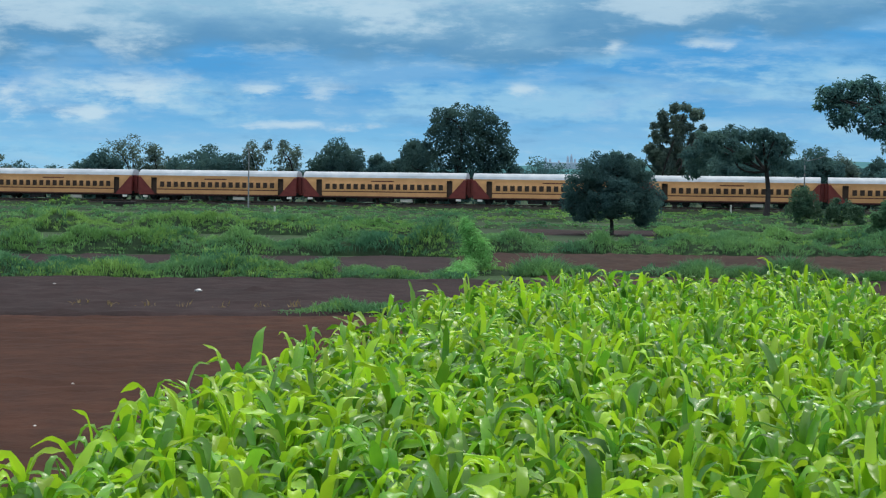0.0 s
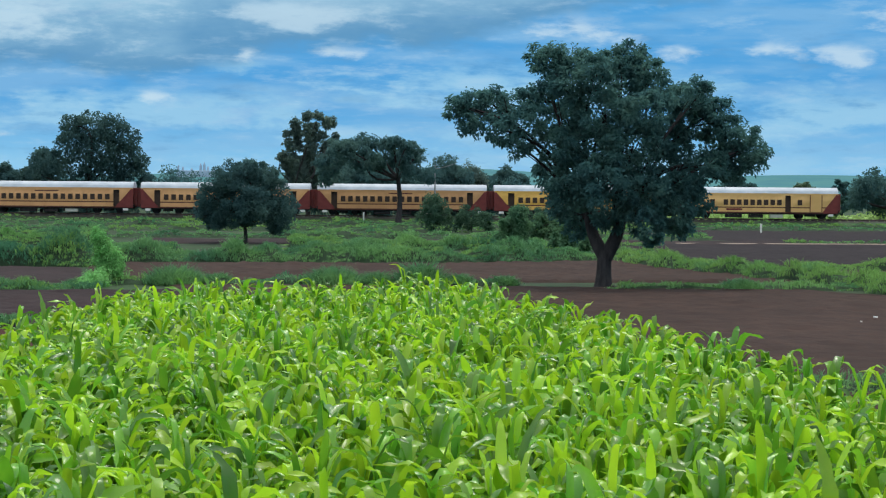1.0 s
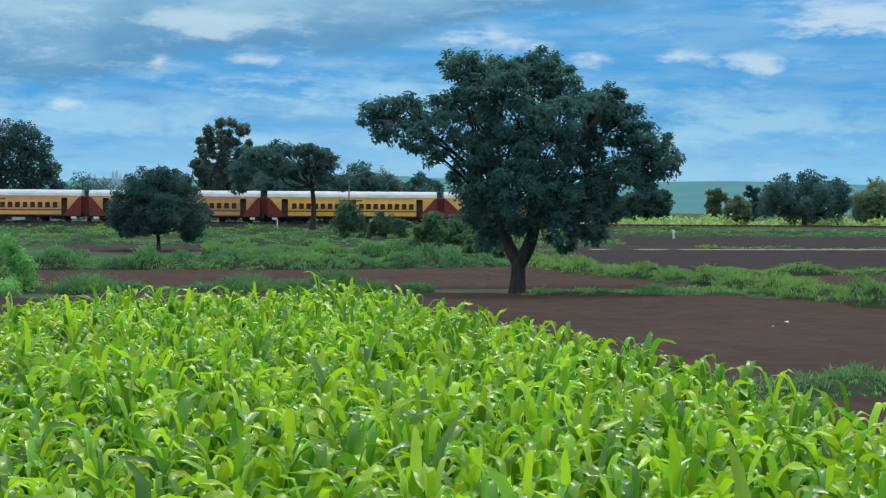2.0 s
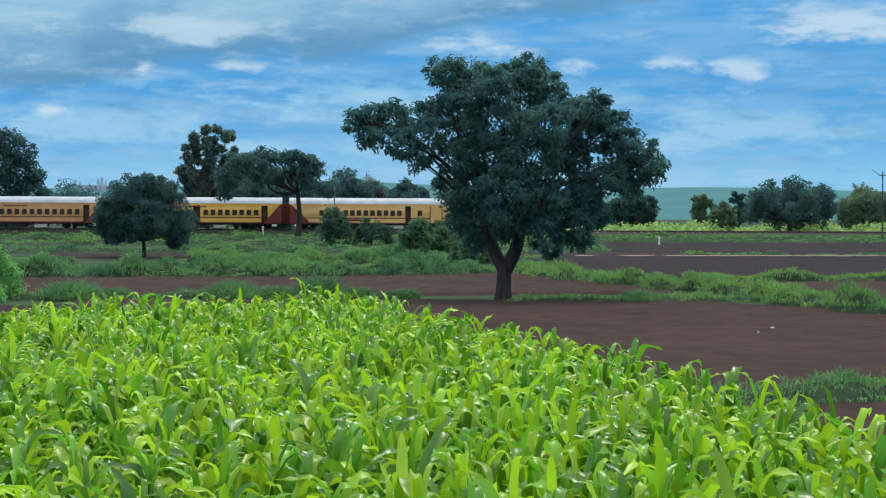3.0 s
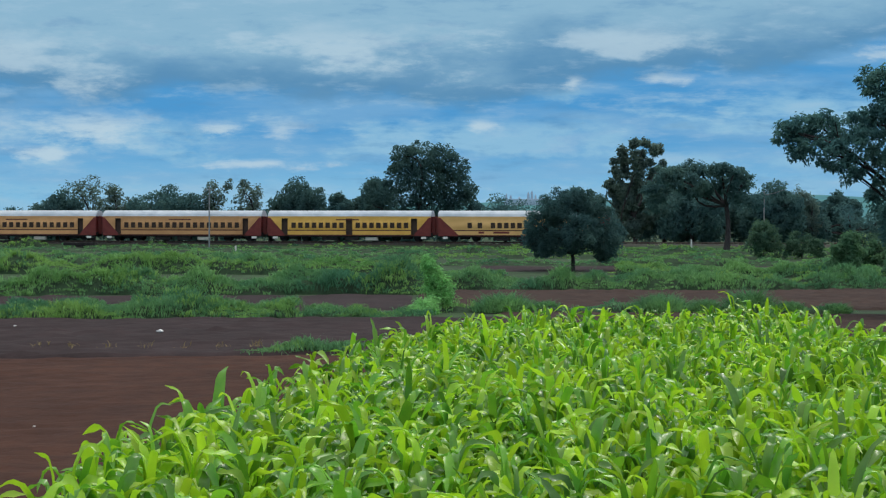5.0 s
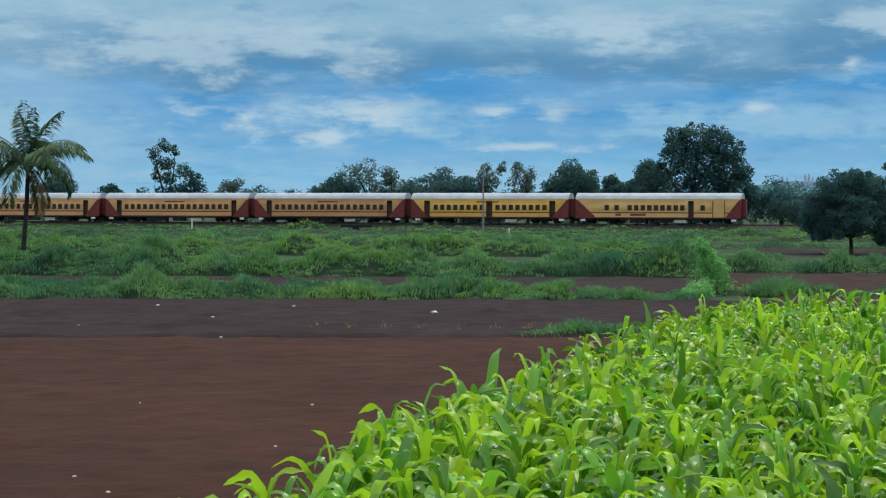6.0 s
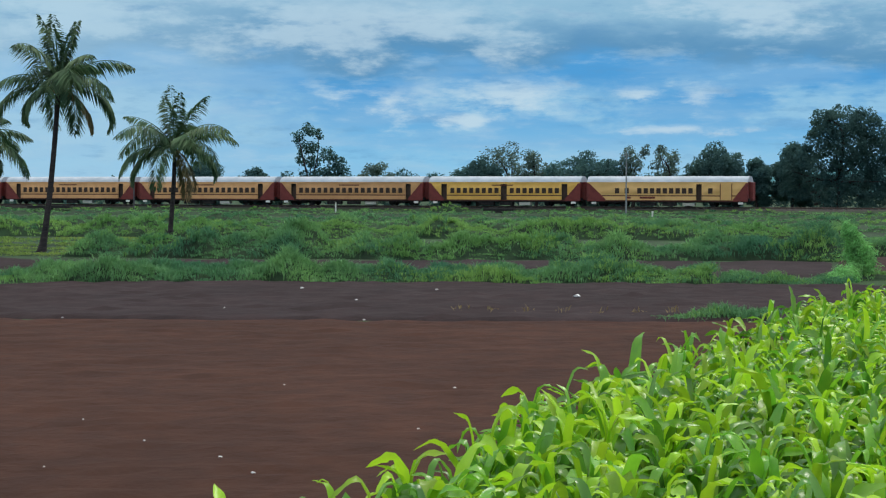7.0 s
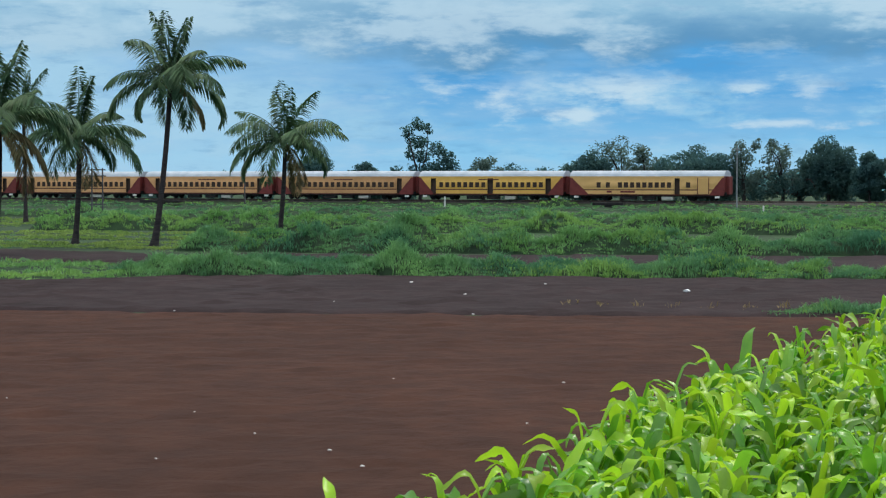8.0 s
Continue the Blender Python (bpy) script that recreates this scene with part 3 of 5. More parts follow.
def far_trees():
    dome = "dark-green broadleaf tree behind the railway"
    airy = "tall sparse tree with a see-through crown behind the railway"
    hedge = "low dark thicket behind the railway"
    # bearing, elevation of the top, width
    for k, (az, el, w) in enumerate([(-10.0, 1.02, 7.5), (-6.9, 1.18, 11.5), (-3.1, 1.42, 8.0), (-1.95, 1.06, 4.2), (-0.95, 1.52, 5.6),
                                     (-18.0, 1.07, 7.0), (10.6, 1.30, 8.0), (5.0, 1.2, 7.0), (-16.5, 0.75, 5.0)]):
        far_tree(az, el, w, dome, 26 + 3 * (k % 3), seed=k + 1)
    big = [(0.7, 10.5, 2.6), (3.5, 10.8, 1.9), (-2.0, 10.8, 1.8), (5.5, 9.3, 1.9), (-2.5, 8.3, 2.2), (1.5, 8, 3), (5, 7, 2.6), (-5.8, 6.6, 1.9), (-6.5, 5, 1.7), (-3, 5, 2.6), (2, 5, 3), (6.5, 4.5, 2.5),
           (8.5, 3.6, 2), (11, 3, 1.8), (-6, 3, 2), (0, 2.5, 2.5), (5, 2, 2.5), (14, 2.4, 1.6), (7.3, 6.8, 1.3)]
    far_tree(0.36, 2.49, 15.0, "very large dark broadleaf tree towering behind the railway", 24, seed=31, leaves=28000,
             shape=[(x, 0.8 * math.sin(3 * x), z + 0.2, r) for x, z, r in big])
    for k, (az, el, w) in enumerate([(-9.0, 1.33, 5.6), (-8.3, 1.2, 4.0), (-5.5, 1.42, 4.0), (-4.4, 1.39, 4.0), (-13.0, 0.87, 3.6), (11.65, 1.09, 3.2)]):
        far_tree(az, el, w * 1.6, airy, 30, 1.2, "airy", 2900, PALE_LEAF, seed=50 + k, length=0.40, leaf_width=0.20)
    twin = [(-1.5, 9.5, 0.9), (0, 10.3, 1.0), (1.2, 9.8, 0.8), (-0.8, 8, 1.0), (0.8, 8.2, 0.9), (-1.2, 6.5, 0.9), (0.5, 6.3, 1.1), (3, 7, 1.2), (4.6, 6.2, 1.1), (5.6, 5, 1.0), (3.6, 5, 1.5), (2, 4.3, 1.6), (0, 4, 1.6),
            (-1, 2.5, 1.6), (3, 2.5, 1.8), (5.5, 2.8, 1.4)]
    far_tree(-14.85, 1.98, 7.0, "two-crested sparse tree behind the railway", 30, 2.0, "dome", 7000, HAZE_LEAF, seed=70, shape=[(x, 0.7 * math.sin(3 * x + z), z, r) for x, z, r in twin])
    rng = np.random.default_rng(88)
    gum = [(0, 3.0, 1.5), (1.5, 4.0, 1.4), (-1.2, 4.6, 1.2), (3.0, 5.0, 1.2)]
    for lean, reach in ((-0.52, 7.6), (-0.36, 9.4), (-0.18, 10.6), (-0.02, 11.2), (0.13, 11.4), (0.27, 11.0), (0.42, 9.6)):
        for q in np.linspace(0.32, 1.0, 9):
            d = reach * q
            gum.append((0.2 + d * math.sin(lean) + rng.normal(0, 0.30), 2.4 + d * math.cos(lean) + rng.normal(0, 0.25), rng.uniform(0.48, 0.80)))
    far_tree(6.65, 2.63, 9.5, "tall pale eucalyptus with upright sparse limbs", 22, 1.0, "dome", 22000, PALE_LEAF, seed=71, name="eucalyptus_tree",
             shape=[(x, 0.9 * math.sin(2 * x + z), z, r) for x, z, r in gum])
    far_tree(8.5, 2.02, 13.5, "spreading flat-topped acacia with bare lower limbs", -16, 2.0, "umbrella", 15000, HAZE_LEAF, seed=72, name="acacia_tree", length=0.4, leaf_width=0.18, foot=3.2)
    far_tree(7.5, 1.62, 10.0, dome, 30, seed=73)
    far_tree(8.3, 1.32, 9.0, dome, 22, seed=77)
    far_tree(9.0, 1.22, 12.0, dome, 34, seed=74)
    far_tree(11.2, 1.02, 9.0, dome, 34, seed=75)
    far_tree(12.5, 1.05, 6.0, dome, 40, seed=76)
    for k, (az, el, w, h) in enumerate([(-12.0, 0.72, 13, 1), (-7.9, 0.9, 9, 1), (2.9, 0.98, 9, 1), (4.2, 0.8, 9, 1), (-15.7, 0.62, 9, 1), (-11.0, 0.6, 12, 1), (12.8, 0.75, 12, 1), (-3.9, 0.7, 16, 1),
                                        (-20.5, 0.42, 16, 1), (-24, 0.40, 20, 1), (6.3, 0.8, 10, 1), (14.6, 0.6, 10, 1), (-6.0, 0.75, 12, 1), (0, 0.75, 14, 1)]):
        far_tree(az, el, w, hedge, 34, 0.2, leaves=4800, seed=90 + k, name="thicket")
    # beyond the line where the plain opens
    right = "dark round tree standing in the open plain"
    for k, (az, el, w, b) in enumerate([(19.0, 0.80, 7.5, 60), (17.6, 0.6, 8.0, 70), (21.0, 0.64, 4.6, 90), (22.05, 0.76, 2.6, 60), (23.5, 1.18, 13.0, 30), (25.6, 0.95, 8, 40), (16.2, 0.62, 9, 50), (21.6, 0.45, 3.5, 40), (27.0, 0.9, 9.0, 50)]):
        far_tree(az, el, w, right if k not in (2, 5, 7) else "pale green bushy tree standing in the open plain", b, 1.2, "airy" if k in (2, 3) else "dome", 7000 if k in (2, 3) else 15500, OLIVE_LEAF if k in (2, 5, 7) else None, 120 + k)


far_trees()


def near_trees():
    tree("small_tree", (11.5, 135.1, 0), "small rounded dense tree on the field edge", "tree",
         [(-2.2, 0, 3.2, 1.3), (2.2, 0.2, 3.2, 1.3), (0, 0.5, 3.6, 2.0), (-1.3, -0.6, 4.4, 1.2), (1.3, 0.3, 4.5, 1.2), (0.1, 0, 4.9, 0.95), (-2.0, 0.8, 2.1, 1.1), (2.1, -0.6, 2.0, 1.2), (0.4, -1.4, 2.5, 1.4), (-2.7, 0.3, 2.3, 0.9), (2.8, 0.2, 2.3, 1.0), (-0.9, -1.2, 2.2, 1.2), (-1.9, -0.8, 1.7, 0.7), (2.0, -0.4, 1.6, 0.8)],
         1.2, 0.17, HAZE_LEAF, 42000, 0.17, 0.080, seed=201, shell=0.7, clumps=9, clump=0.34, fill=0.5)
    shrub = "leafy green roadside shrub among grass"
    for k, (x, y, w, h, mat) in enumerate([(37.8, 186.8, 5.0, 2.5, DARK_SHRUB_LEAF), (34.1, 187, 3.4, 3.7, DARK_SHRUB_LEAF), (25.4, 113.0, 2.0, 2.8, SHRUB_LEAF), (32.6, 137.4, 4.5, 2.0, SHRUB_LEAF), (28.2, 109.0, 1.8, 1.6, SHRUB_LEAF),
                                           (44, 188, 6, 2.6, DARK_SHRUB_LEAF), (30, 118, 2.5, 1.8, SHRUB_LEAF)]):
        lobes = dome_lobes(300 + k, w, h, 0.05, 9)
        tree("shrub", (x, y, 0), shrub, "shrub", lobes, h * 0.3, 0.05, mat, 5200, 0.24 if y > 100 else 0.14, 0.11 if y > 100 else 0.05, "shrubs on the field edges", seed=300 + k, shell=0.5, clumps=9, clump=0.4)
    tree("sapling", (0.9, 70.0, 0), "slender feathery light-green sapling on the field corner", "tree",
         [(0.35, 0, 0.45, 0.5), (0.15, 0.1, 0.85, 0.42), (0.5, 0, 0.75, 0.42), (0.1, 0, 1.25, 0.38), (0.42, 0.1, 1.1, 0.34), (-0.1, 0, 1.6, 0.27), (0.2, 0.1, 1.5, 0.24), (-0.15, 0, 1.9, 0.15), (0.05, 0, 1.8, 0.13),
          (-0.1, -2.0, 0.25, 0.42), (-0.35, -3.0, 0.2, 0.42), (-0.55, -3.8, 0.12, 0.36)],
         0.7, 0.03, SAPLING_LEAF, 8500, 0.15, 0.04, seed=330, branches=False, shell=0.2, clumps=12, clump=0.42, fill=0.6)


near_trees()


def frond(rng, length, rise, droop, heading):
    """Vertices and quads of a palm frond: a curved midrib with hanging leaflets on both sides."""
    n = 26
    s = np.linspace(0, 1, n)
    ang = rise - droop * s ** 1.3
    step = length / (n - 1)
    r = np.cumsum(np.cos(ang)) * step
    z = np.cumsum(np.sin(ang)) * step
    ch, sh = math.cos(heading), math.sin(heading)
    mid = np.stack([r * ch, r * sh, z], 1)
    pieces = [tube(mid, np.linspace(0.045, 0.008, n), 4)]
    side = np.array([-sh, ch, 0])
    fwd = np.gradient(mid, axis=0)
    fwd /= np.linalg.norm(fwd, axis=1)[:, None]
    for sg in (-1, 1):
        k = np.arange(2, n)
        k = np.repeat(k, 3)
        base = mid[k] + fwd[k] * (rng.uniform(0, 1, len(k)) * step)[:, None]
        ln = (0.25 + 0.62 * np.sin(np.clip(s[k] * 1.05, 0, 1) * np.pi) ** 0.6) * rng.uniform(0.8, 1.15, len(k)) * length / 3.2
        hang = rng.uniform(0.45, 1.1, len(k))[:, None]
        d = fwd[k] * 0.55 + side * sg * (1.0 - 0.35 * hang) + np.array([0, 0, -0.75]) * hang
        d /= np.linalg.norm(d, axis=1)[:, None]
        m = base + d * ln[:, None] * 0.5
        tip = base + d * ln[:, None] + np.array([0, 0, -0.22]) * ln[:, None]
        w = np.cross(d, np.array([0, 0, 1.0])) + fwd[k] * 0.5
        w /= np.linalg.norm(w, axis=1)[:, None]
        w *= 0.050
        v = np.stack([base, m + w, tip, m - w], 1).reshape(-1, 3)
        pieces.append((v, np.arange(len(v)).reshape(-1, 4)))
    return joined(pieces)


def palm(at, height, lean, size, seed, fronds=24, dry=3):
    rng = np.random.default_rng(seed)
    ob = thing("coconut_palm", at, "tall coconut palm with a slim leaning trunk and drooping fronds", "palm tree", "palms by the field")
    s = np.linspace(0, 1, 26)
    pts = np.stack([lean * s ** 0.8, 0.15 * np.sin(s * 3), -0.2 + (height + 0.2) * s], 1)
    rad = 0.15 - 0.035 * s + 0.16 * np.exp(-s * 16) + 0.008 * (np.arange(26) % 2)
    part("trunk", mesh("trunk", *tube(pts, rad, 9), PALM_BARK, smooth=True), None, ob)
    for k in range(fronds):
        u = (k + 0.5) / fronds
        rise = 1.52 - 0.4 * u if u < 0.22 else 1.28 - 1.25 * u
        rise += rng.normal(0, 0.09)
        droop = (0.35 + 0.6 * u if u < 0.22 else 0.75 + 1.55 * u) + rng.normal(0, 0.15)
        a = k * 2.399 + rng.normal(0, 0.2)
        old = k >= fronds - dry
        if old:
            rise, droop = -0.2 - rng.uniform(0, 0.4), 1.2
        me = mesh("frond", *frond(rng, size * rng.uniform(0.85, 1.1) * (0.8 + 0.25 * math.sin(u * 3)), rise, droop, a), PALM_DRY if old else PALM_LEAF)
        part("frond", me, None, ob, "dry brown hanging frond" if old else "", pose(*pts[-1]))
    for k in range(5):
        bm = bmesh.new()
        bmesh.ops.create_icosphere(bm, subdivisions=1, radius=0.13)
        part("coconut", bm, DRY, ob, "", pose(pts[-1][0] + 0.22 * math.cos(k * 1.3), 0.22 * math.sin(k * 1.3), height - 0.22))


palm((-38.1, 91.9, 0), 8.15, 0.95, 3.75, 401, 22, 1)
palm((-38.7, 113.0, 0), 5.6, 0.4, 4.2, 402, 20, 2)
palm((-43.4, 94.2, 0), 5.4, 0.25, 3.6, 403, 20, 2)
palm((-68.5, 139.8, 0), 8.6, -0.2, 3.9, 404, 19, 2)
palm((-39.0, 76.5, 0), 5.6, 0.3, 3.9, 405, 19, 6)

# ---------------------------------------------------------------- distance


def hills():
    az = np.linspace(-50, 60, 150)
    rng = np.random.default_rng(8)
    ph = rng.uniform(0, 6.28, 9)
    h = 0.55 + sum(0.10 / (1 + 0.5 * i) * np.sin(radians(1) * az * (3 + 4.3 * i) + ph[i]) for i in range(9))
    h = h * lerp_rows([(-50, 0.3), (-8, 0.5), (0, 0.9), (4, 1.35), (8, 1.2), (17, 1.55), (26, 1.35), (60, 1.0)], az)
    verts = []
    for a, e in zip(az, h):
        for f, d in ((0.0, 1900), (0.35, 2300), (0.75, 2700), (1.0, 3000), (0.3, 3600)):
            z = 3 + 3000 * math.tan(radians(max(e, 0.05))) * f
            verts.append(polar(a, d, z - (8 if f == 0 else 0) + (rng.normal(0, 1.6) if 0 < f < 1 else 0)))
    f = [(i * 5 + j, (i + 1) * 5 + j, (i + 1) * 5 + j + 1, i * 5 + j + 1) for i in range(len(az) - 1) for j in range(4)]
    tagged(new("backdrop", mesh("backdrop", verts, f, HAZE_HILL, smooth=True)), "hazy blue-green range of low hills", "hills", kind="structure")


hills()


def temple():
    ob = thing("hilltop_temple", polar(3.46, 2700, 40), "hazy pale hilltop temple with spires on the horizon", "building", turn=-3)
    part("hall", boxed(-27, 27, -6, 6, -14, 2.5, 0.5), FAR_STONE, ob)
    for x, h, r in ((-24, 7, 1.6), (-18, 5.5, 2.0), (-6, 4, 2.2), (6, 8.5, 2.2), (11, 9.5, 2.2), (16, 6, 1.8), (23, 4, 1.8)):
        bm = bmesh.new()
        bmesh.ops.create_cone(bm, segments=8, radius1=r, radius2=r * 0.7, depth=h, cap_ends=True, matrix=Matrix.Translation((x, 0, h / 2)))
        bmesh.ops.create_cone(bm, segments=8, radius1=r * 0.85, radius2=0.05, depth=h * 0.5, cap_ends=True, matrix=Matrix.Translation((x, 0, h * 1.25)))
        part("spire", bm, FAR_STONE, ob)


temple()

# ---------------------------------------------------------------- poles and posts


def mast(az, dist, height, mat, arm=0.0, base=0.0):
    x, y, _ = polar(az, dist)
    ob = thing("line_pole", (x, y, base), "slim grey railway line pole beside the track", "pole", "poles along the railway", turn=-az)
    part("shaft", mesh("shaft", *tube([(0, 0, -0.4), (0, 0, height * 0.5), (0, 0, height)], (0.11, 0.095, 0.07), 8), mat, smooth=True), None, ob)
    if arm:
        part("arm", mesh("arm", *tube([(0, 0, height * 0.93), (arm * 0.5, 0, height * 0.97), (arm, 0, height * 1.03)], (0.04, 0.035, 0.03), 6), mat, smooth=True), None, ob)
    bm = boxed(-0.5, 0.5, -0.05, 0.05, height - 0.5, height - 0.4)
    part("crossarm", bm, mat, ob)
    return ob


mast(-5.66, 250, 8.2, POLE, 0, 0.0)
mast(10.37, 241, 7.5, POLE, 2.6, 0.0)
mast(-19.89, 276, 8.2, DARK_POLE, -1.6, 0.0)


mast(26.1, 250, 8.7, DARK_POLE, -1.3, 0.0)


def culvert(az, width):
    """A low bridge under the track: a dark deck edge on one pier."""
    x, y, _ = polar(az, track_distance(az) - 8.4)
    ob = thing("culvert", (x, y, 0), "small dark stone culvert under the railway line", "culvert", "culverts under the railway", turn=TRACK_TURN)
    part("deck", boxed(-width / 2, width / 2, -0.5, 0.5, 0.62, 0.98, 0.04), UNDER, ob)
    part("pier", boxed(-0.55, 0.55, -0.45, 0.45, -0.3, 0.62, 0.05), UNDER, ob)


culvert(-9.33, 4.2)
culvert(-22.3, 6.5)


def h_pole():
    x, y, _ = polar(-24.1, 190)
    ob = thing("twin_pole", (x, y, 0), "dark twin wooden pole with crossbars in the grass", "pole", turn=24.1)
    for o in (-0.5, 0.5):
        part("shaft", mesh("shaft", *tube([(o, 0, -0.4), (o, 0, 4.7)], (0.09, 0.07), 7), DARK_POLE, smooth=True), None, ob)
    for z in (4.5, 3.9, 1.2):
        part("crossbar", boxed(-0.8, 0.8, -0.09, -0.02, z, z + 0.1), DARK_POLE, ob)


h_pole()


def posts():
    for az, d, h in ((19.79, 205, 0.95), (-14.09, 266, 1.15), (5.0, 200, 0.8), (8.3, 243, 1.1), (-4.9, 230, 0.8)):
        x, y, _ = polar(az, d)
        ob = thing("marker_post", (x, y, 0.45 if d > 240 else 0), "short whitewashed concrete marker post in the grass", "post", "marker posts", turn=-az)
        part("shaft", boxed(-0.1, 0.1, -0.08, 0.08, -0.3, h, 0.02), CONCRETE, ob)
        part("cap", boxed(-0.12, 0.12, -0.10, 0.10, h, h + 0.06, 0.02), CONCRETE, ob)


posts()


def litter():
    rng = np.random.default_rng(77)
    for x, y, r in ((-15.5, 57.6, 0.087), (-12.4, 51.7, 0.056), (-14.8, 47.5, 0.041), (-11.4, 57.8, 0.062), (-10.3, 43.7, 0.047), (-6.8, 54.8, 0.142), (-17.3, 43.0, 0.037), (-21.1, 59.1, 0.064), (-5.4, 28.8, 0.031),
                    (-4.9, 23.7, 0.026), (-7.8, 21.9, 0.024), (-6.5, 20.7, 0.036), (-8.1, 19.6, 0.02), (-5.8, 19.6, 0.034), (-12.4, 24.7, 0.021), (-9.3, 23.8, 0.02), (-8.0, 28.7, 0.02), (20.5, 48.2, 0.08), (19.4, 46.5, 0.04)):
        bm = bmesh.new()
        bmesh.ops.create_icosphere(bm, subdivisions=2, radius=r * 0.5)
        for v in bm.verts:
            v.co *= rng.uniform(0.6, 1.25)
            v.co.x *= 1.5
            v.co.z *= 0.6
        me = bpy.data.meshes.new("litter")
        bm.to_mesh(me)
        bm.free()
        me.materials.append(LITTER)
        ob = new("litter", me)
        ob.location = (x, y, 0.085 + r * 0.2)
        tagged(ob, "crumpled white scrap lying on tilled soil", "litter", "scraps on the soil")


litter()

# ---------------------------------------------------------------- train
SPEED, END_AT, COACH, RADIUS = 17.735, 115.1, 22.3, 0.457
SIDE, FLOOR, EAVES, CROWN = 1.62, 0.72, 3.22, 3.98


def side_wall(openings, paint):
    """Both long walls with their openings cut through; slot 1 is the stripe, 2 the sill band."""
    half = 10.65
    xs = sorted({-half, half, *[v for o in openings for v in o[:2]]})
    zs = sorted({FLOOR, 0.86, 1.36, 1.50, EAVES - 0.14, EAVES, *[v for o in openings for v in o[2:]]})
    verts, faces, slots, index = [], [], [], {}

    def at(x, y, z):
        key = (round(x, 4), round(y, 4), round(z, 4))
        if key not in index:
            index[key] = len(verts)
            verts.append(key)
        return index[key]

    for y, sgn in ((-SIDE, 1), (SIDE, -1)):
        inner = y + 0.06 * sgn
        for x0, x1 in zip(xs, xs[1:]):
            for z0, z1 in zip(zs, zs[1:]):
                cx, cz = (x0 + x1) / 2, (z0 + z1) / 2
                if any(o[0] < cx < o[1] and o[2] < cz < o[3] for o in openings):
                    continue
                faces.append([at(x0, y, z0), at(x1, y, z0), at(x1, y, z1), at(x0, y, z1)][::sgn])
                slots.append(1 if 1.36 <= cz <= 1.50 or cz < 0.86 else 0)
        for x0, x1, z0, z1 in openings:
            c = [(x0, z0), (x1, z0), (x1, z1), (x0, z1)]
            for (ax, az_), (bx, bz) in zip(c, c[1:] + c[:1]):
                faces.append([at(ax, y, az_), at(ax, inner, az_), at(bx, inner, bz), at(bx, y, bz)])
                slots.append(0)
    return mesh("side_wall", verts, faces, paint, STRIPE, slots=slots)


def roof_mesh():
    a = np.linspace(-1, 1, 15)
    prof = [(SIDE * x * 1.01, EAVES + (CROWN - EAVES) * (1 - abs(x) ** 2.6) ** 0.75) for x in a]
    n = len(prof)
    verts = [(x, y, z) for x in (-10.7, -10.6, 10.6, 10.7) for y, z in prof]
    faces = [(i * n + j, i * n + j + 1, (i + 1) * n + j + 1, (i + 1) * n + j) for i in range(3) for j in range(n - 1)]
    bm = bmesh.new()
    vs = [bm.verts.new(v) for v in verts]
    for f in faces:
        bm.faces.new([vs[k] for k in f])
    bm.faces.new(vs[:n])
    bm.faces.new(vs[-n:][::-1])
    bm.normal_update()
    return bm


def end_panel(x_end, reach, sgn, y):
    """A maroon panel that climbs to the coach's end, a few millimetres proud of the side."""
    bm = bmesh.new()
    pts = [(x_end, FLOOR), (x_end - sgn * reach, FLOOR), (x_end - sgn * reach, FLOOR + 0.25), (x_end - sgn * 0.25, EAVES - 0.16), (x_end, EAVES - 0.16)]
    outer = [bm.verts.new((x, y, z)) for x, z in pts]
    inner = [bm.verts.new((x, y * 0.99, z)) for x, z in pts]
    bm.faces.new(outer)
    for i in range(5):
        bm.faces.new((outer[i], outer[(i + 1) % 5], inner[(i + 1) % 5], inner[i]))
    bmesh.ops.recalc_face_normals(bm, faces=bm.faces)
    return bm


def window_mesh(w, h):
    """A glazed sash: a rim with the pane set back inside it, all one piece."""
    bm = boxed(-w / 2, w / 2, -0.03, 0.03, 0, h)
    fronts = [f for f in bm.faces if abs(f.normal.y) > 0.9]
    bmesh.ops.inset_individual(bm, faces=fronts, thickness=0.05, depth=-0.018)
    return bm


def wheelset_mesh():
    bm = bmesh.new()
    turn = Matrix.Rotation(math.pi / 2, 4, "X")
    for y in (-0.82, 0.82):
        bmesh.ops.create_cone(bm, segments=20, radius1=RADIUS, radius2=RADIUS, depth=0.13, cap_ends=True, matrix=Matrix.Translation((0, y, 0)) @ turn)
        for k in range(4):
            a = k * math.pi / 2
            box(bm, 0.26 * math.cos(a) - 0.07, 0.26 * math.cos(a) + 0.07, y - 0.09, y + 0.09, 0.26 * math.sin(a) - 0.07, 0.26 * math.sin(a) + 0.07)
    bmesh.ops.create_cone(bm, segments=8, radius1=0.08, radius2=0.08, depth=1.9, cap_ends=True, matrix=turn)
    return bm


def bogie_frame():
    bm = bmesh.new()
    for y in (-1.05, 1.05):
        box(bm, -1.9, 1.9, y - 0.09, y + 0.09, 0.55, 0.72, 0.02)
        for x in (-1.45, 1.45):
            box(bm, x - 0.2, x + 0.2, y - 0.12, y + 0.12, 0.32, 0.60, 0.03)
        box(bm, -0.5, 0.5, y - 0.11, y + 0.11, 0.30, 0.56, 0.04)
    box(bm, -0.3, 0.3, -1.2, 1.2, 0.42, 0.70, 0.03)
    return bm


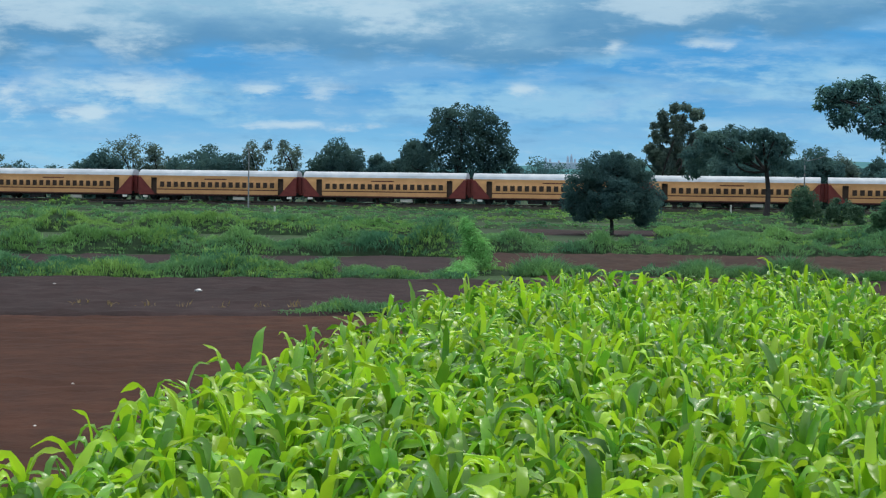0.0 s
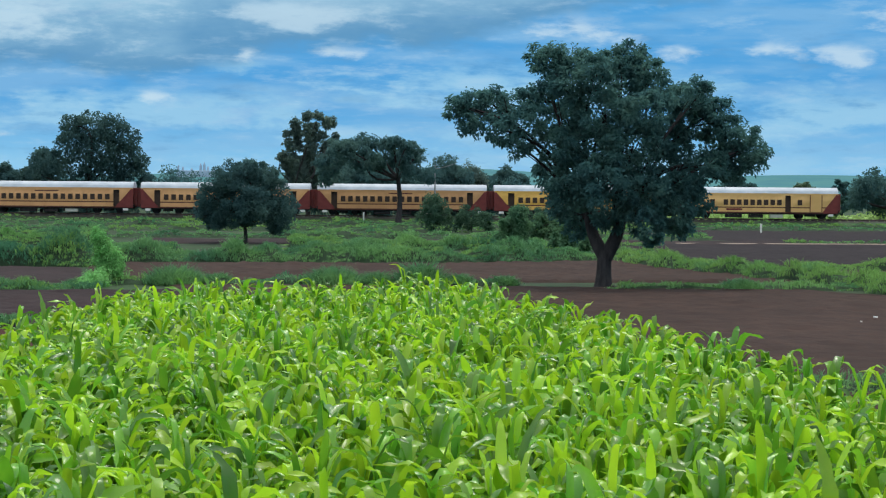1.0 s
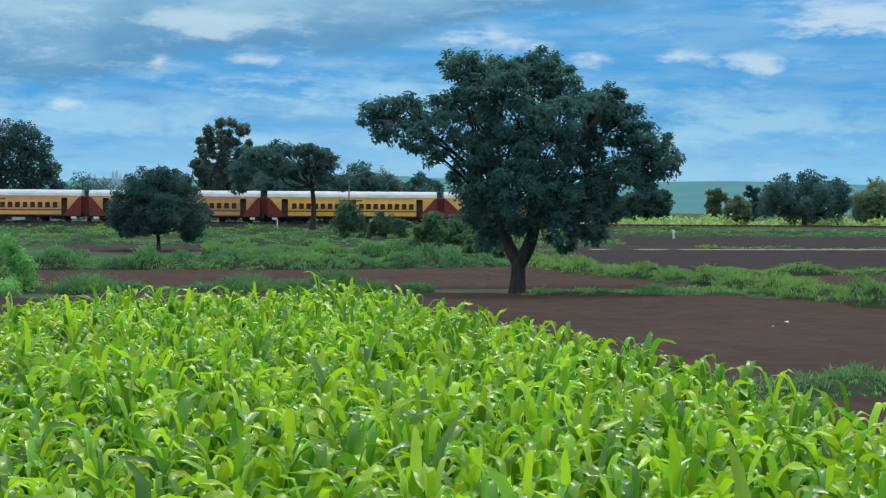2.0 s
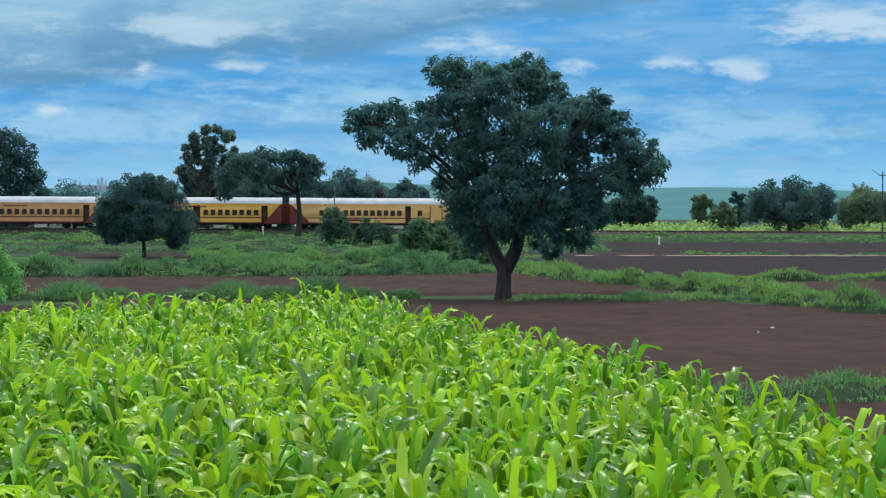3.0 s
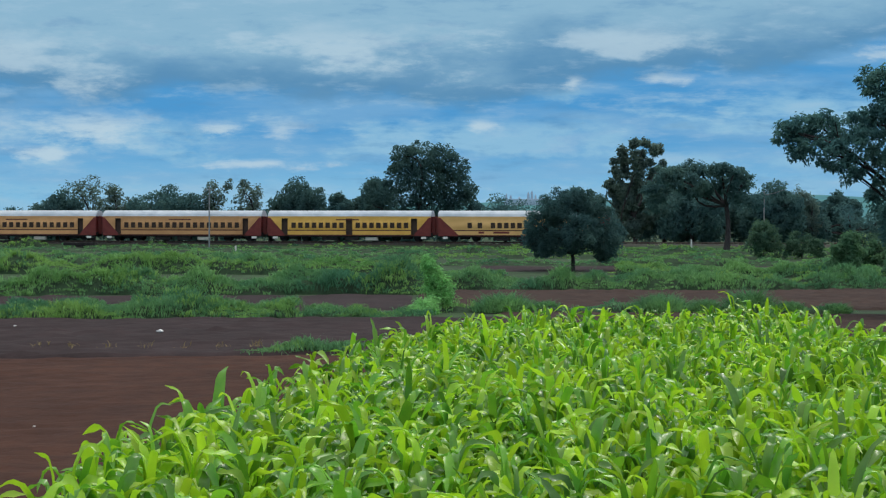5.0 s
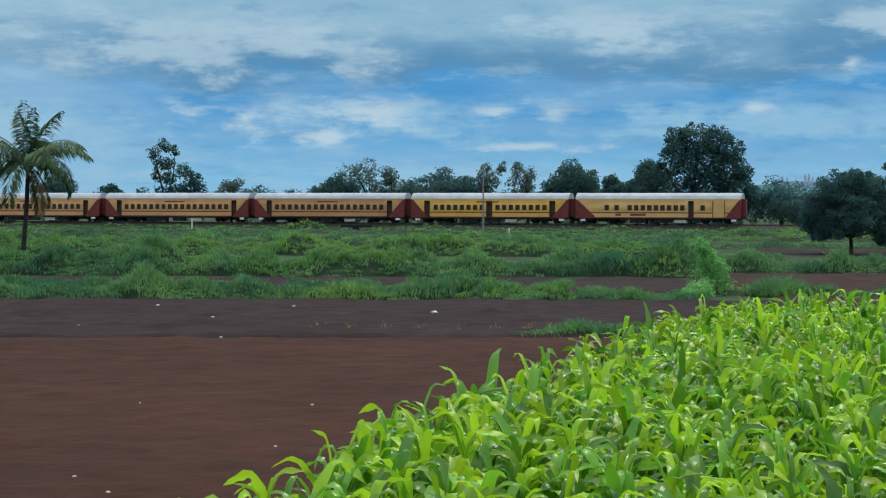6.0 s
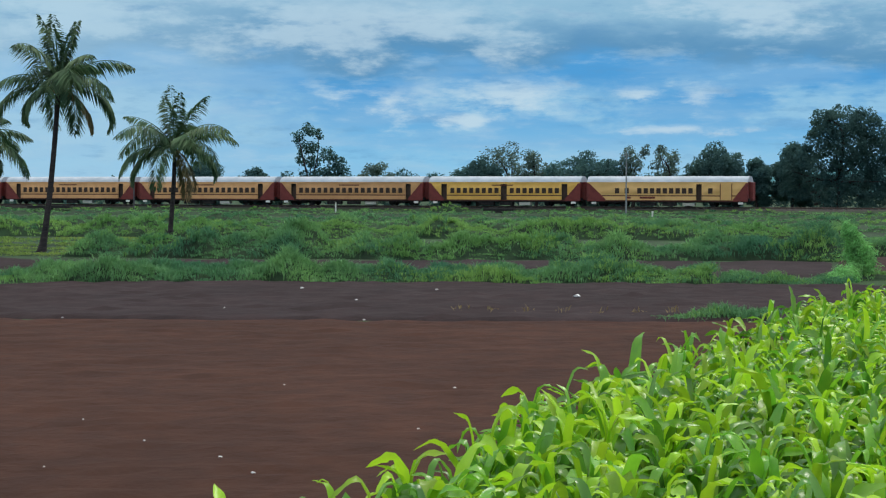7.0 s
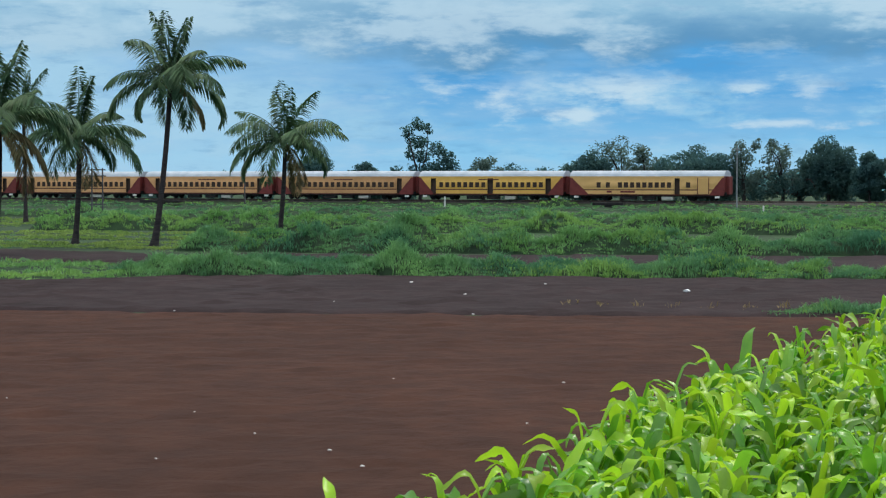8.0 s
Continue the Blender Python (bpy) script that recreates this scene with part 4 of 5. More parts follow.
def coach(kind, label):
    ob = thing("passenger_coach", (0, 0, 0), label, "train coach", "coaches of the train")
    win = (1.72, 2.42)
    wins, doors = [], []
    if kind == "seats":
        wins = [-7.45 + 0.93 * k for k in range(17)]
        doors = [(-8.95, -8.2), (8.2, 8.95)]
    elif kind == "middle_door":
        wins = [-7.3 + 0.9 * k for k in range(8)] + [1.15 + 0.9 * k for k in range(8)]
        doors = [(-8.9, -8.1), (-0.4, 0.45), (8.1, 8.9)]
    else:
        wins = [-6.6, -5.3, -3.6, -2.75, -1.9, -1.05, -0.2, 0.65, 1.5, 2.35, 3.2, 5.8]
        doors = [(3.95, 4.65)]
    openings = [(x - 0.29, x + 0.29, *win) for x in wins] + [(a, b, 0.86, 2.95) for a, b in doors]
    part("side_wall", side_wall(openings, {"middle_door": YELLOW, "brake": CREAM}.get(kind, TAN)), None, ob)
    part("roof", roof_mesh(), ROOF, ob, "pale grey weathered roof")
    frame_me = None
    for x in wins:
        for y in (-SIDE + 0.035, SIDE - 0.035):
            if frame_me is None:
                frame_me = part("window", window_mesh(0.58, 0.70), DARK_PANE, ob, "dark window, the unlit inside put into its colour", pose(x, y, win[0])).data
            else:
                part("window", frame_me, None, ob, "dark window, the unlit inside put into its colour", pose(x, y, win[0]))
    # An added solid core; its dark colour stands for the shade inside.
    part("interior_core", boxed(-10.5, 10.5, -1.2, 1.2, 0.80, 3.1), INSIDE, ob)
    part("floor", boxed(-10.6, 10.6, -1.58, 1.58, 0.70, 0.80), UNDER, ob)
    for sgn in (-1, 1):
        part("end_wall", boxed(10.55 if sgn > 0 else -10.65, 10.65 if sgn > 0 else -10.55, -1.60, 1.60, 0.74, EAVES, 0.01), MAROON, ob, "maroon end wall")
        part("gangway", boxed(sgn * 10.9 - 0.24, sgn * 10.9 + 0.24, -0.75, 0.75, 0.85, 3.2, 0.04), MAROON, ob, "rust-red gangway bellows")
        for y in (-SIDE - 0.006, SIDE + 0.006):
            part("end_panel", end_panel(sgn * 10.655, (2.1 if kind != "brake" else (2.5 if sgn < 0 else 1.9)), sgn, y), MAROON, ob, "slanting maroon end panel")
        part("buffer_beam", boxed(sgn * 10.72 - 0.08, sgn * 10.72 + 0.08, -1.45, 1.45, 0.72, 1.12, 0.02), UNDER, ob)
        part("number_plate", boxed(sgn * 9.75 - 0.32, sgn * 9.75 + 0.32, -1.655, -1.63, 0.34, 0.62, 0.01), CONCRETE, ob, "small white board")
    if kind == "brake":
        for a, b in ((7.1, 8.6),):
            part("luggage_door", boxed(a, b, -SIDE - 0.03, -SIDE + 0.02, 0.88, 2.95, 0.02), CREAM, ob, "sliding luggage door")
            for x in (a, b):
                part("door_rail", boxed(x - 0.05, x + 0.05, -SIDE - 0.045, -SIDE - 0.03, 0.88, 3.0), STRIPE, ob)
        for x, w in ((-5.1, 0.35), (-3.3, 0.25), (-2.4, 0.9)):
            part("marking", boxed(x - w, x + w, -SIDE - 0.008, -SIDE - 0.003, 1.05, 1.30), MAROON, ob, "plain painted marking")
    else:
        part("marking", boxed(-1.7, 1.3, -SIDE - 0.008, -SIDE - 0.003, 2.72, 2.86), STRIPE, ob, "row of painted lettering as a bar")
    part("sole_bar", boxed(-10.5, 10.5, -1.5, 1.5, 0.56, 0.71, 0.02), UNDER, ob, "grimy black underframe")
    for x0, x1, mat, what in ((-3.6, -1.5, UNDER, "black battery box"), (-0.6, 1.2, UNDER, "black equipment box"), (2.1, 3.7, BOX, "pale equipment box")):
        part("underfloor_box", boxed(x0, x1, -1.4, -0.7, 0.12, 0.55, 0.04), mat, ob, what)
    wheel_me = bogie_me = None
    for x in (-7.4, 7.4):
        if bogie_me is None:
            b = part("bogie", bogie_frame(), UNDER, ob, "black bogie frame", pose(x, 0, 0))
            bogie_me = b.data
        else:
            b = part("bogie", bogie_me, None, ob, "black bogie frame", pose(x, 0, 0))
        for o in (-1.45, 1.45):
            if wheel_me is None:
                wheel_me = part("wheelset", wheelset_mesh(), UNDER, b, "steel wheels on an axle", pose(o, 0, RADIUS)).data
            else:
                part("wheelset", wheel_me, None, b, "steel wheels on an axle", pose(o, 0, RADIUS))
    return ob


def build_train():
    out = [coach("brake", "yellow and maroon brake and luggage coach at the train's tail"),
           coach("middle_door", "bright yellow passenger coach with a middle door and maroon ends")]
    first = coach("seats", "faded orange-yellow passenger coach with maroon ends and a pale roof")
    out.append(first)
    for k in range(7):
        out.append(copy_thing(first, pose(0, 0, 0)))
    return out


COACHES = build_train()

# ---------------------------------------------------------------- maize


def maize_leaves(rng, base, heading, length, rise, bend, width):
    """Vertices (leaf, station, across) of folded, arching maize leaves, all at once."""
    n, m = len(base), 9
    kink = rng.uniform(0.52, 0.88, n)
    rest = 1 - kink
    s = np.stack([0 * kink, 0.3 * kink, 0.62 * kink, 0.90 * kink, kink, kink + 0.18 * rest, kink + 0.42 * rest, kink + 0.72 * rest, 0 * kink + 1], 1)
    fold = np.array([0, 0, 0.04, 0.14, 0.48, 0.86, 1, 1, 1])[None, :]
    ang = rise[:, None] - bend[:, None] * (0.12 * s + 0.88 * fold)
    step = length[:, None] * np.diff(s, axis=1, prepend=0.0)
    r = np.cumsum(np.cos(ang) * step, 1)
    z = np.cumsum(np.sin(ang) * step, 1)
    sway = rng.normal(0, 0.22, n)[:, None] * s ** 2
    hd = heading[:, None] + sway
    mid = np.stack([base[:, None, 0] + r * np.cos(hd), base[:, None, 1] + r * np.sin(hd), base[:, None, 2] + z], -1)
    prof = np.interp(s, [0, 0.12, 0.4, 0.72, 0.92, 1], [0.60, 0.88, 1.0, 0.86, 0.48, 0.03])
    roll = rng.normal(0, 0.20, n)[:, None] + rng.normal(0, 0.4, n)[:, None] * s
    side = np.stack([-np.sin(hd), np.cos(hd), np.zeros_like(hd)], -1)
    up = np.stack([-np.sin(ang) * np.cos(hd), -np.sin(ang) * np.sin(hd), np.cos(ang)], -1)
    w = width[:, None, None] * 0.5 * prof[..., None]
    c, sn = np.cos(roll)[..., None], np.sin(roll)[..., None]
    e = side * c + up * sn
    nrm = up * c - side * sn
    ripple = (0.40 * np.sin(s * 23 + rng.uniform(0, 6, n)[:, None]))[..., None]
    left = mid + w * (e + nrm * (0.48 + ripple))
    right = mid + w * (-e + nrm * (0.48 - ripple))
    verts = np.stack([left, mid, right], 2)
    i, j = np.meshgrid(np.arange(m - 1), np.arange(2), indexing="ij")
    f = np.stack([i * 3 + j, (i + 1) * 3 + j, (i + 1) * 3 + j + 1, i * 3 + j + 1], -1).reshape(-1, 4)
    faces = (np.arange(n) * m * 3)[:, None, None] + f[None]
    return verts.reshape(-1, 3), faces.reshape(-1, 4)


def maize_plants(rng, where, heights):
    """Leaf and stalk arrays for plants at those places."""
    n, k = len(where), 10
    turn = rng.uniform(0, 2 * np.pi, n)
    idx = np.tile(np.arange(k), n)
    u = idx / (k - 1)
    P = np.repeat(where, k, 0)
    H = np.repeat(heights, k)
    base = np.column_stack([P[:, 0], P[:, 1], H * (0.20 + 0.56 * u ** 0.9)])
    heading = np.repeat(turn, k) + idx * np.pi + rng.normal(0, 0.45, n * k)
    length = H * (0.29 + 0.15 * np.sin(u * 2.6)) * rng.uniform(0.7, 1.2, n * k)
    rise = 1.32 + 0.20 * u + rng.normal(0, 0.13, n * k)
    bend = (2.65 - 0.25 * u) * rng.uniform(0.45, 1.15, n * k) * np.where(rng.uniform(size=n * k) > 0.05 * u, 1.0, 0.3)
    width = (0.062 + 0.039 * np.sin(0.5 + u * 2.2)) * rng.uniform(0.6, 1.25, n * k)
    leaves = maize_leaves(rng, base, heading, length, rise, bend, width)
    # Paler leaves grow commoner upwards, so colour alone brightens the top.
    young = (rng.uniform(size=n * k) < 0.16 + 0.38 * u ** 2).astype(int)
    s = np.linspace(0, 1, 4)
    stalks = []
    a = np.linspace(0, 2 * np.pi, 3, endpoint=False)
    ring = np.stack([np.cos(a), np.sin(a)], 1)
    rad = 0.017 * (1 - 0.55 * s)
    v = np.zeros((n, 4, 3, 3))
    v[..., :2] = where[:, None, None, :2] + ring[None, None] * rad[None, :, None, None]
    v[..., 2] = -0.03 + heights[:, None, None] * 0.78 * s[None, :, None]
    i, j = np.meshgrid(np.arange(3), np.arange(3), indexing="ij")
    q = (j + 1) % 3
    f = np.stack([i * 3 + j, i * 3 + q, (i + 1) * 3 + q, (i + 1) * 3 + j], -1).reshape(-1, 4)
    stalks = (v.reshape(-1, 3), ((np.arange(n) * 12)[:, None, None] + f[None]).reshape(-1, 4))
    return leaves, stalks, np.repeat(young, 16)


LEFT_EDGE = [(5, -3.1), (10, -3.14), (11, -3.14), (12.3, -3.12), (12.6, -2.6), (13.6, -2.42), (15, -2.36), (18, -2.18), (20, -1.85), (24, -1.18), (29, -0.6), (32, 0.0), (36, 0.75), (41, 1.1)]
FAR_EDGE = [(-1, 35.5), (1, 36.5), (3, 37.5), (6, 38.5), (7, 39.5), (8, 40), (9, 39)]


def maize_field():
    rng = np.random.default_rng(21)
    rows = []
    for x in np.arange(-3.4, 7.65, 0.38):
        y = np.arange(7.2, 40.5, 0.21)
        px = x + rng.normal(0, 0.05, len(y))
        py = y + rng.normal(0, 0.05, len(y))
        ok = (px > np.interp(py, *zip(*LEFT_EDGE))) & (py < np.interp(px, *zip(*FAR_EDGE))) & (rng.uniform(size=len(y)) > 0.06)
        rows.append(np.column_stack([px, py])[ok])
    where = np.concatenate(rows)
    # keep only what the pan can see, with a margin
    bearing = np.degrees(np.arctan2(where[:, 0], where[:, 1]))
    where = where[(bearing > -30) & (bearing < 42)]
    lumps = 0.07 * np.sin(where[:, 0] * 1.1 + 0.6) * np.sin(where[:, 1] * 0.7) + 0.05 * np.sin(where[:, 0] * 2.9 + where[:, 1] * 1.7)
    heights = 1.28 + lumps + rng.normal(0, 0.10, len(where))
    edge = where[:, 0] < np.interp(where[:, 1], *zip(*LEFT_EDGE)) + 0.34
    edge &= where[:, 1] > 9.5
    edge &= np.cumsum(edge) <= 60
    leaves, stalks, young = maize_plants(rng, where[~edge], heights[~edge])
    crop = thing("maize_crop", (0, 0, 0), "dense field of young bright-green maize", "crop")
    tagged(crop, kind="stuff")
    tagged(part("leaves", mesh("leaves", *leaves, CORN, CORN_PALE_YOUNG, slots=young, smooth=True), None, crop), kind="stuff")
    tagged(part("stalks", mesh("stalks", *stalks, STALK, smooth=True), None, crop), kind="stuff")
    for (x, y), h in zip(where[edge], heights[edge]):
        lv, sv, yg = maize_plants(rng, np.zeros((1, 2)), np.array([h * (rng.uniform(0.95, 1.08) if y > 12.6 else rng.uniform(0.82, 0.98))]))
        plant = thing("maize_plant", (x, y, 0), "young bright-green maize plant at the field's edge", "maize plant", "maize plants along the edge")
        part("stalk", mesh("stalk", *sv, STALK, smooth=True), None, plant)
        v, per = lv[0].reshape(10, 27, 3), lv[1][:16]
        for k in range(10):
            part("leaf", mesh("leaf", v[k], per, CORN_PALE_YOUNG if yg[k * 16] else CORN, smooth=True), None, plant)


maize_field()

# ---------------------------------------------------------------- grass


def blades(rng, x, y, h, width):
    """Grass blades: one bent, pointed quad each."""
    n = len(x)
    a = rng.uniform(0, 2 * np.pi, n)
    lean = rng.uniform(0.12, 1.05, n) * h
    d = np.stack([np.cos(a), np.sin(a)], 1)
    base = np.column_stack([x, y, np.zeros(n)])
    mid = base + np.column_stack([d * (lean * 0.35)[:, None], h * 0.6])
    tip = base + np.column_stack([d * lean[:, None], h * rng.uniform(0.75, 1.0, n)])
    f = rng.uniform(0, np.pi, n)
    w = np.column_stack([np.cos(f), np.sin(f), np.zeros(n)]) * (width * rng.uniform(0.7, 1.3, n))[:, None] * 0.5
    verts = np.stack([base, mid + w, tip, mid - w], 1).reshape(-1, 3)
    return verts, np.arange(4 * n).reshape(-1, 4)


def lumpy(x, y, scale, seed):
    rng = np.random.default_rng(seed)
    v = np.zeros_like(x)
    for k in range(7):
        a, f, p = rng.uniform(0, 6.28), rng.uniform(0.5, 2.2) / scale, rng.uniform(0, 6.28)
        v += np.sin((x * math.cos(a) + y * math.sin(a)) * f * 2 + p)
    return v / 3.2


def along(path, step=0.4):
    """Points along a line, at even steps, with the sideways direction at each."""
    p = np.asarray(path, float)
    at = np.concatenate([[0], np.cumsum(np.linalg.norm(np.diff(p, axis=0), axis=1))])
    t = np.linspace(0, at[-1], max(4, int(at[-1] / step)))
    q = np.stack([np.interp(t, at, p[:, 0]), np.interp(t, at, p[:, 1])], 1)
    q[1:-1] = (q[:-2] + 2 * q[1:-1] + q[2:]) / 4
    d = np.gradient(q, axis=0)
    d /= np.linalg.norm(d, axis=1)[:, None] + 1e-9
    return t, q, np.stack([-d[:, 1], d[:, 0]], 1)


def grass_bank(path, half, height, count, width, mat, seed, label, lump=5.0, step=0.4):
    """A low earthen bank, uneven along its length, overgrown with tufts of grass."""
    rng = np.random.default_rng(seed)
    t, q, side = along(path, step)
    ph = rng.uniform(0, 6.28, 8)
    wave = sum(np.sin(t * 2 * math.pi / (lump * f) + ph[i]) * w for i, (f, w) in enumerate(((2.3, 0.5), (1.0, 0.5), (0.47, 0.4), (0.23, 0.3), (5.1, 0.4))))
    rise = height * np.clip(0.76 + 0.22 * wave, 0.36, 1.25)
    rise[0] = rise[-1] = 0.02
    m = 11
    o = np.linspace(-1, 1, m)
    sway = half * 0.35 * np.sin(t * 0.9 / lump * 4 + ph[6])
    P = q[:, None] + side[:, None] * (o[None, :, None] * half + sway[:, None, None])
    Z = rise[:, None] * 0.88 * (1 - np.abs(o[None]) ** 3.0) * rng.uniform(0.86, 1.12, (len(t), m)) - 0.06
    clump = 1.15 * (width / 0.05) ** 0.7
    Z = (Z + 0.06) * np.clip(0.97 + 0.28 * lumpy(P[..., 0], P[..., 1], clump, seed + 3), 0.45, 1.6) - 0.06
    verts = np.concatenate([P, Z[..., None]], -1).reshape(-1, 3)
    a, b = np.meshgrid(np.arange(len(t) - 1), np.arange(m - 1), indexing="ij")
    f = np.stack([a * m + b, (a + 1) * m + b, (a + 1) * m + b + 1, a * m + b + 1], -1).reshape(-1, 4)
    ob = new("bank", mesh("bank", verts, f, SHADED_MOUND, smooth=True))
    tagged(ob, "low overgrown earth bank between fields", "bank", kind="structure")
    # tufts: blades that fan out of common roots
    per = 9
    n = int(count * 0.85) // per
    ti = rng.uniform(0, t[-1], n)
    # Tufts thin out on the front so the mound's painted shade shows.
    oi = np.where(rng.uniform(size=n) < 0.78, rng.uniform(-0.5, 0.8, n), rng.uniform(-0.98, -0.5, n))
    k = np.clip((ti / t[-1] * (len(t) - 1)).astype(int), 0, len(t) - 2)
    base = q[k] + side[k] * (oi * half + sway[k])[:, None] + rng.uniform(-0.5, 0.5, (n, 2)) * step
    z = rise[k] * 0.84 * (1 - np.abs(oi) ** 3.0) - 0.05
    hummock = lumpy(base[:, 0], base[:, 1], clump, seed + 3)
    z = (z + 0.05) * np.clip(0.97 + 0.28 * hummock, 0.45, 1.6) - 0.05
    h = (0.13 + 0.24 * rise[k]) * rng.uniform(0.7, 1.2, n) * np.clip(0.85 + 0.5 * hummock, 0.35, 1.6)
    patch = lumpy(base[:, 0], base[:, 1] * 2.0, lump, seed + 9) + rng.normal(0, 0.35, n)
    pale = np.repeat((patch > 0.75).astype(int), per)
    x, y, z, h = (np.repeat(v, per) for v in (base[:, 0], base[:, 1], z, h))
    x, y = x + rng.normal(0, 0.10, len(x)), y + rng.normal(0, 0.10, len(x))
    v, f = blades(rng, x, y, h * rng.uniform(0.6, 1.1, len(x)), width)
    v[:, 2] += np.repeat(z, 4)
    tagged(new("grass", mesh("grass", v, f, mat, BLADE_LIGHT if mat is BLADE else BLADE, slots=pale)), label, "grass", kind="stuff")


def grass():
    tall, rough, pale = "tall lush green grass on the field's edge", "rough green grass and weeds in bands", "pale sunlit grass near the railway"
    B, L = BLADE, BLADE_LIGHT
    # line of the bank, half its depth, height, blades, blade width, material, unevenness
    rows = [
        ([(-60, 49), (-33, 54), (-27, 59), (-24, 62)], 1.2, 0.22, 16000, 0.042, L, pale, 3.6),
        ([(-26, 60), (-22, 63.6), (-12, 65.4), (-3.5, 66.4)], 1.5, 0.72, 60000, 0.036, B, tall, 3.6),
        ([(-5, 66.3), (-3, 66.5), (1, 67)], 1.1, 0.34, 9000, 0.034, B, tall, 3.0),
        ([(-34, 87), (-30, 86.4), (-8, 88), (1, 90)], 1.7, 1.18, 56000, 0.044, B, tall, 5.0),
        ([(-62, 58), (-40, 63), (-27, 66.5)], 4.5, 0.24, 20000, 0.04, L, pale, 4.0),
        ([(-85, 78), (-40, 88.4), (-34, 87)], 1.2, 0.16, 14000, 0.045, BLADE_OLIVE, pale, 5.0),
        ([(-95, 100), (-33, 103.5)], 1.4, 0.18, 15000, 0.06, BLADE_OLIVE, pale, 6.0),
        ([(-60, 125), (2, 128)], 2.2, 1.15, 46000, 0.056, L, pale, 7.0),
        ([(-120, 136), (-60, 137)], 7.0, 0.25, 24000, 0.07, BLADE_OLIVE, pale, 6.0),
        ([(-130, 153), (-68, 154)], 7.0, 0.22, 20000, 0.08, BLADE_OLIVE, pale, 6.0),
        ([(-140, 192), (-40, 194)], 7.0, 0.25, 20000, 0.10, BLADE_OLIVE, pale, 6.0),
        ([(-98, 112), (-35, 114)], 6.5, 0.15, 26000, 0.06, BLADE_OLIVE, pale, 6.0),
        ([(-95, 92), (-37, 94.5)], 3.5, 0.12, 16000, 0.05, BLADE_OLIVE, pale, 6.0),
        ([(-70, 151), (3, 154)], 3.0, 0.95, 30000, 0.075, B, rough, 8.0),
        ([(-112, 178), (3, 181)], 2.8, 0.95, 30000, 0.10, B, rough, 9.0),
        ([(-130, 248), (3, 238)], 4.0, 0.6, 12000, 0.15, B, rough, 12.0),
        ([(0.5, 95.5), (18, 96), (27, 100.5)], 1.6, 0.88, 40000, 0.042, B, tall, 4.5),
        ([(0.5, 117), (6.5, 118)], 1.2, 0.45, 5000, 0.06, B, tall, 4.0),
        ([(12.9, 121), (33, 121)], 1.6, 0.92, 30000, 0.055, B, tall, 6.0),
        ([(14, 130), (40, 130)], 1.4, 0.45, 6000, 0.07, L, tall, 5.0),
        ([(3, 158), (52, 156)], 2.4, 0.65, 11000, 0.10, B, rough, 8.0),
        ([(3, 194), (60, 188)], 3.0, 0.65, 9000, 0.12, L, rough, 9.0),
        ([(3, 226), (60, 222), (150, 207)], 3.4, 0.65, 18000, 0.14, B, rough, 10.0),
        ([(10, 244), (60, 238), (150, 222)], 3.2, 0.65, 15000, 0.15, L, pale, 10.0),
        ([(0.5, 70), (16, 69.4)], 0.8, 0.35, 4000, 0.045, B, rough, 2.5),
        ([(28.6, 101), (27.2, 89), (27.4, 80), (27.8, 73), (27.8, 66.5), (27.4, 57), (29, 48), (32, 40)], 0.8, 0.72, 30000, 0.036, L, tall, 3.5),
        ([(28.6, 86), (42, 84.5), (75, 83)], 0.8, 0.48, 16000, 0.04, L, tall, 4.0),
        ([(18.5, 66.2), (23, 65.8), (28, 65.5)], 0.6, 0.30, 3000, 0.04, B, rough, 3.0),
        ([(11.5, 29.4), (15, 29.8), (24, 29)], 0.7, 0.40, 6000, 0.03, B, rough, 2.0),
        ([(-4.1, 46.4), (-0.8, 46.4)], 0.35, 0.24, 2400, 0.03, B, rough, 1.5),
        ([(60, 101), (95, 100)], 0.7, 0.25, 2500, 0.06, B, rough, 5.0),
        ([(52, 140.8), (105, 141.5)], 0.9, 0.3, 4000, 0.1, B, rough, 6.0),
    ]
    for o, h, mat in ((-6.2, 0.75, B), (-4.0, 0.95, L)):
        a, b = (np.array([0, TRACK_Y]) + ALONG * d + ACROSS * o for d in (-190, 190))
        rows.append(([tuple(a), tuple(b)], 1.6, h, 16000, 0.15, mat, rough, 9.0))
    for k, (path, half, height, count, width, mat, label, lump) in enumerate(rows):
        grass_bank(path, half, height, count, width, mat, 500 + k, label, lump, 0.35 if width < 0.06 else 0.7)


grass()


def tussock(x, y, width, height, seed):
    rng = np.random.default_rng(seed)
    n = 1500
    a, r = rng.uniform(0, 6.283, n), width / 2 * np.sqrt(rng.uniform(0, 1, n))
    px, py = r * np.cos(a), r * np.sin(a)
    h = height * (1 - 0.65 * (2 * r / width) ** 2) * rng.uniform(0.6, 1.1, n)
    ob = new("grass_tussock", mesh("grass_tussock", *blades(rng, px, py, h, 0.04), BLADE))
    ob.location = (x, y, 0)
    tagged(ob, "rounded tussock of tall green grass on soil", "grass", "tussocks on the field edge")


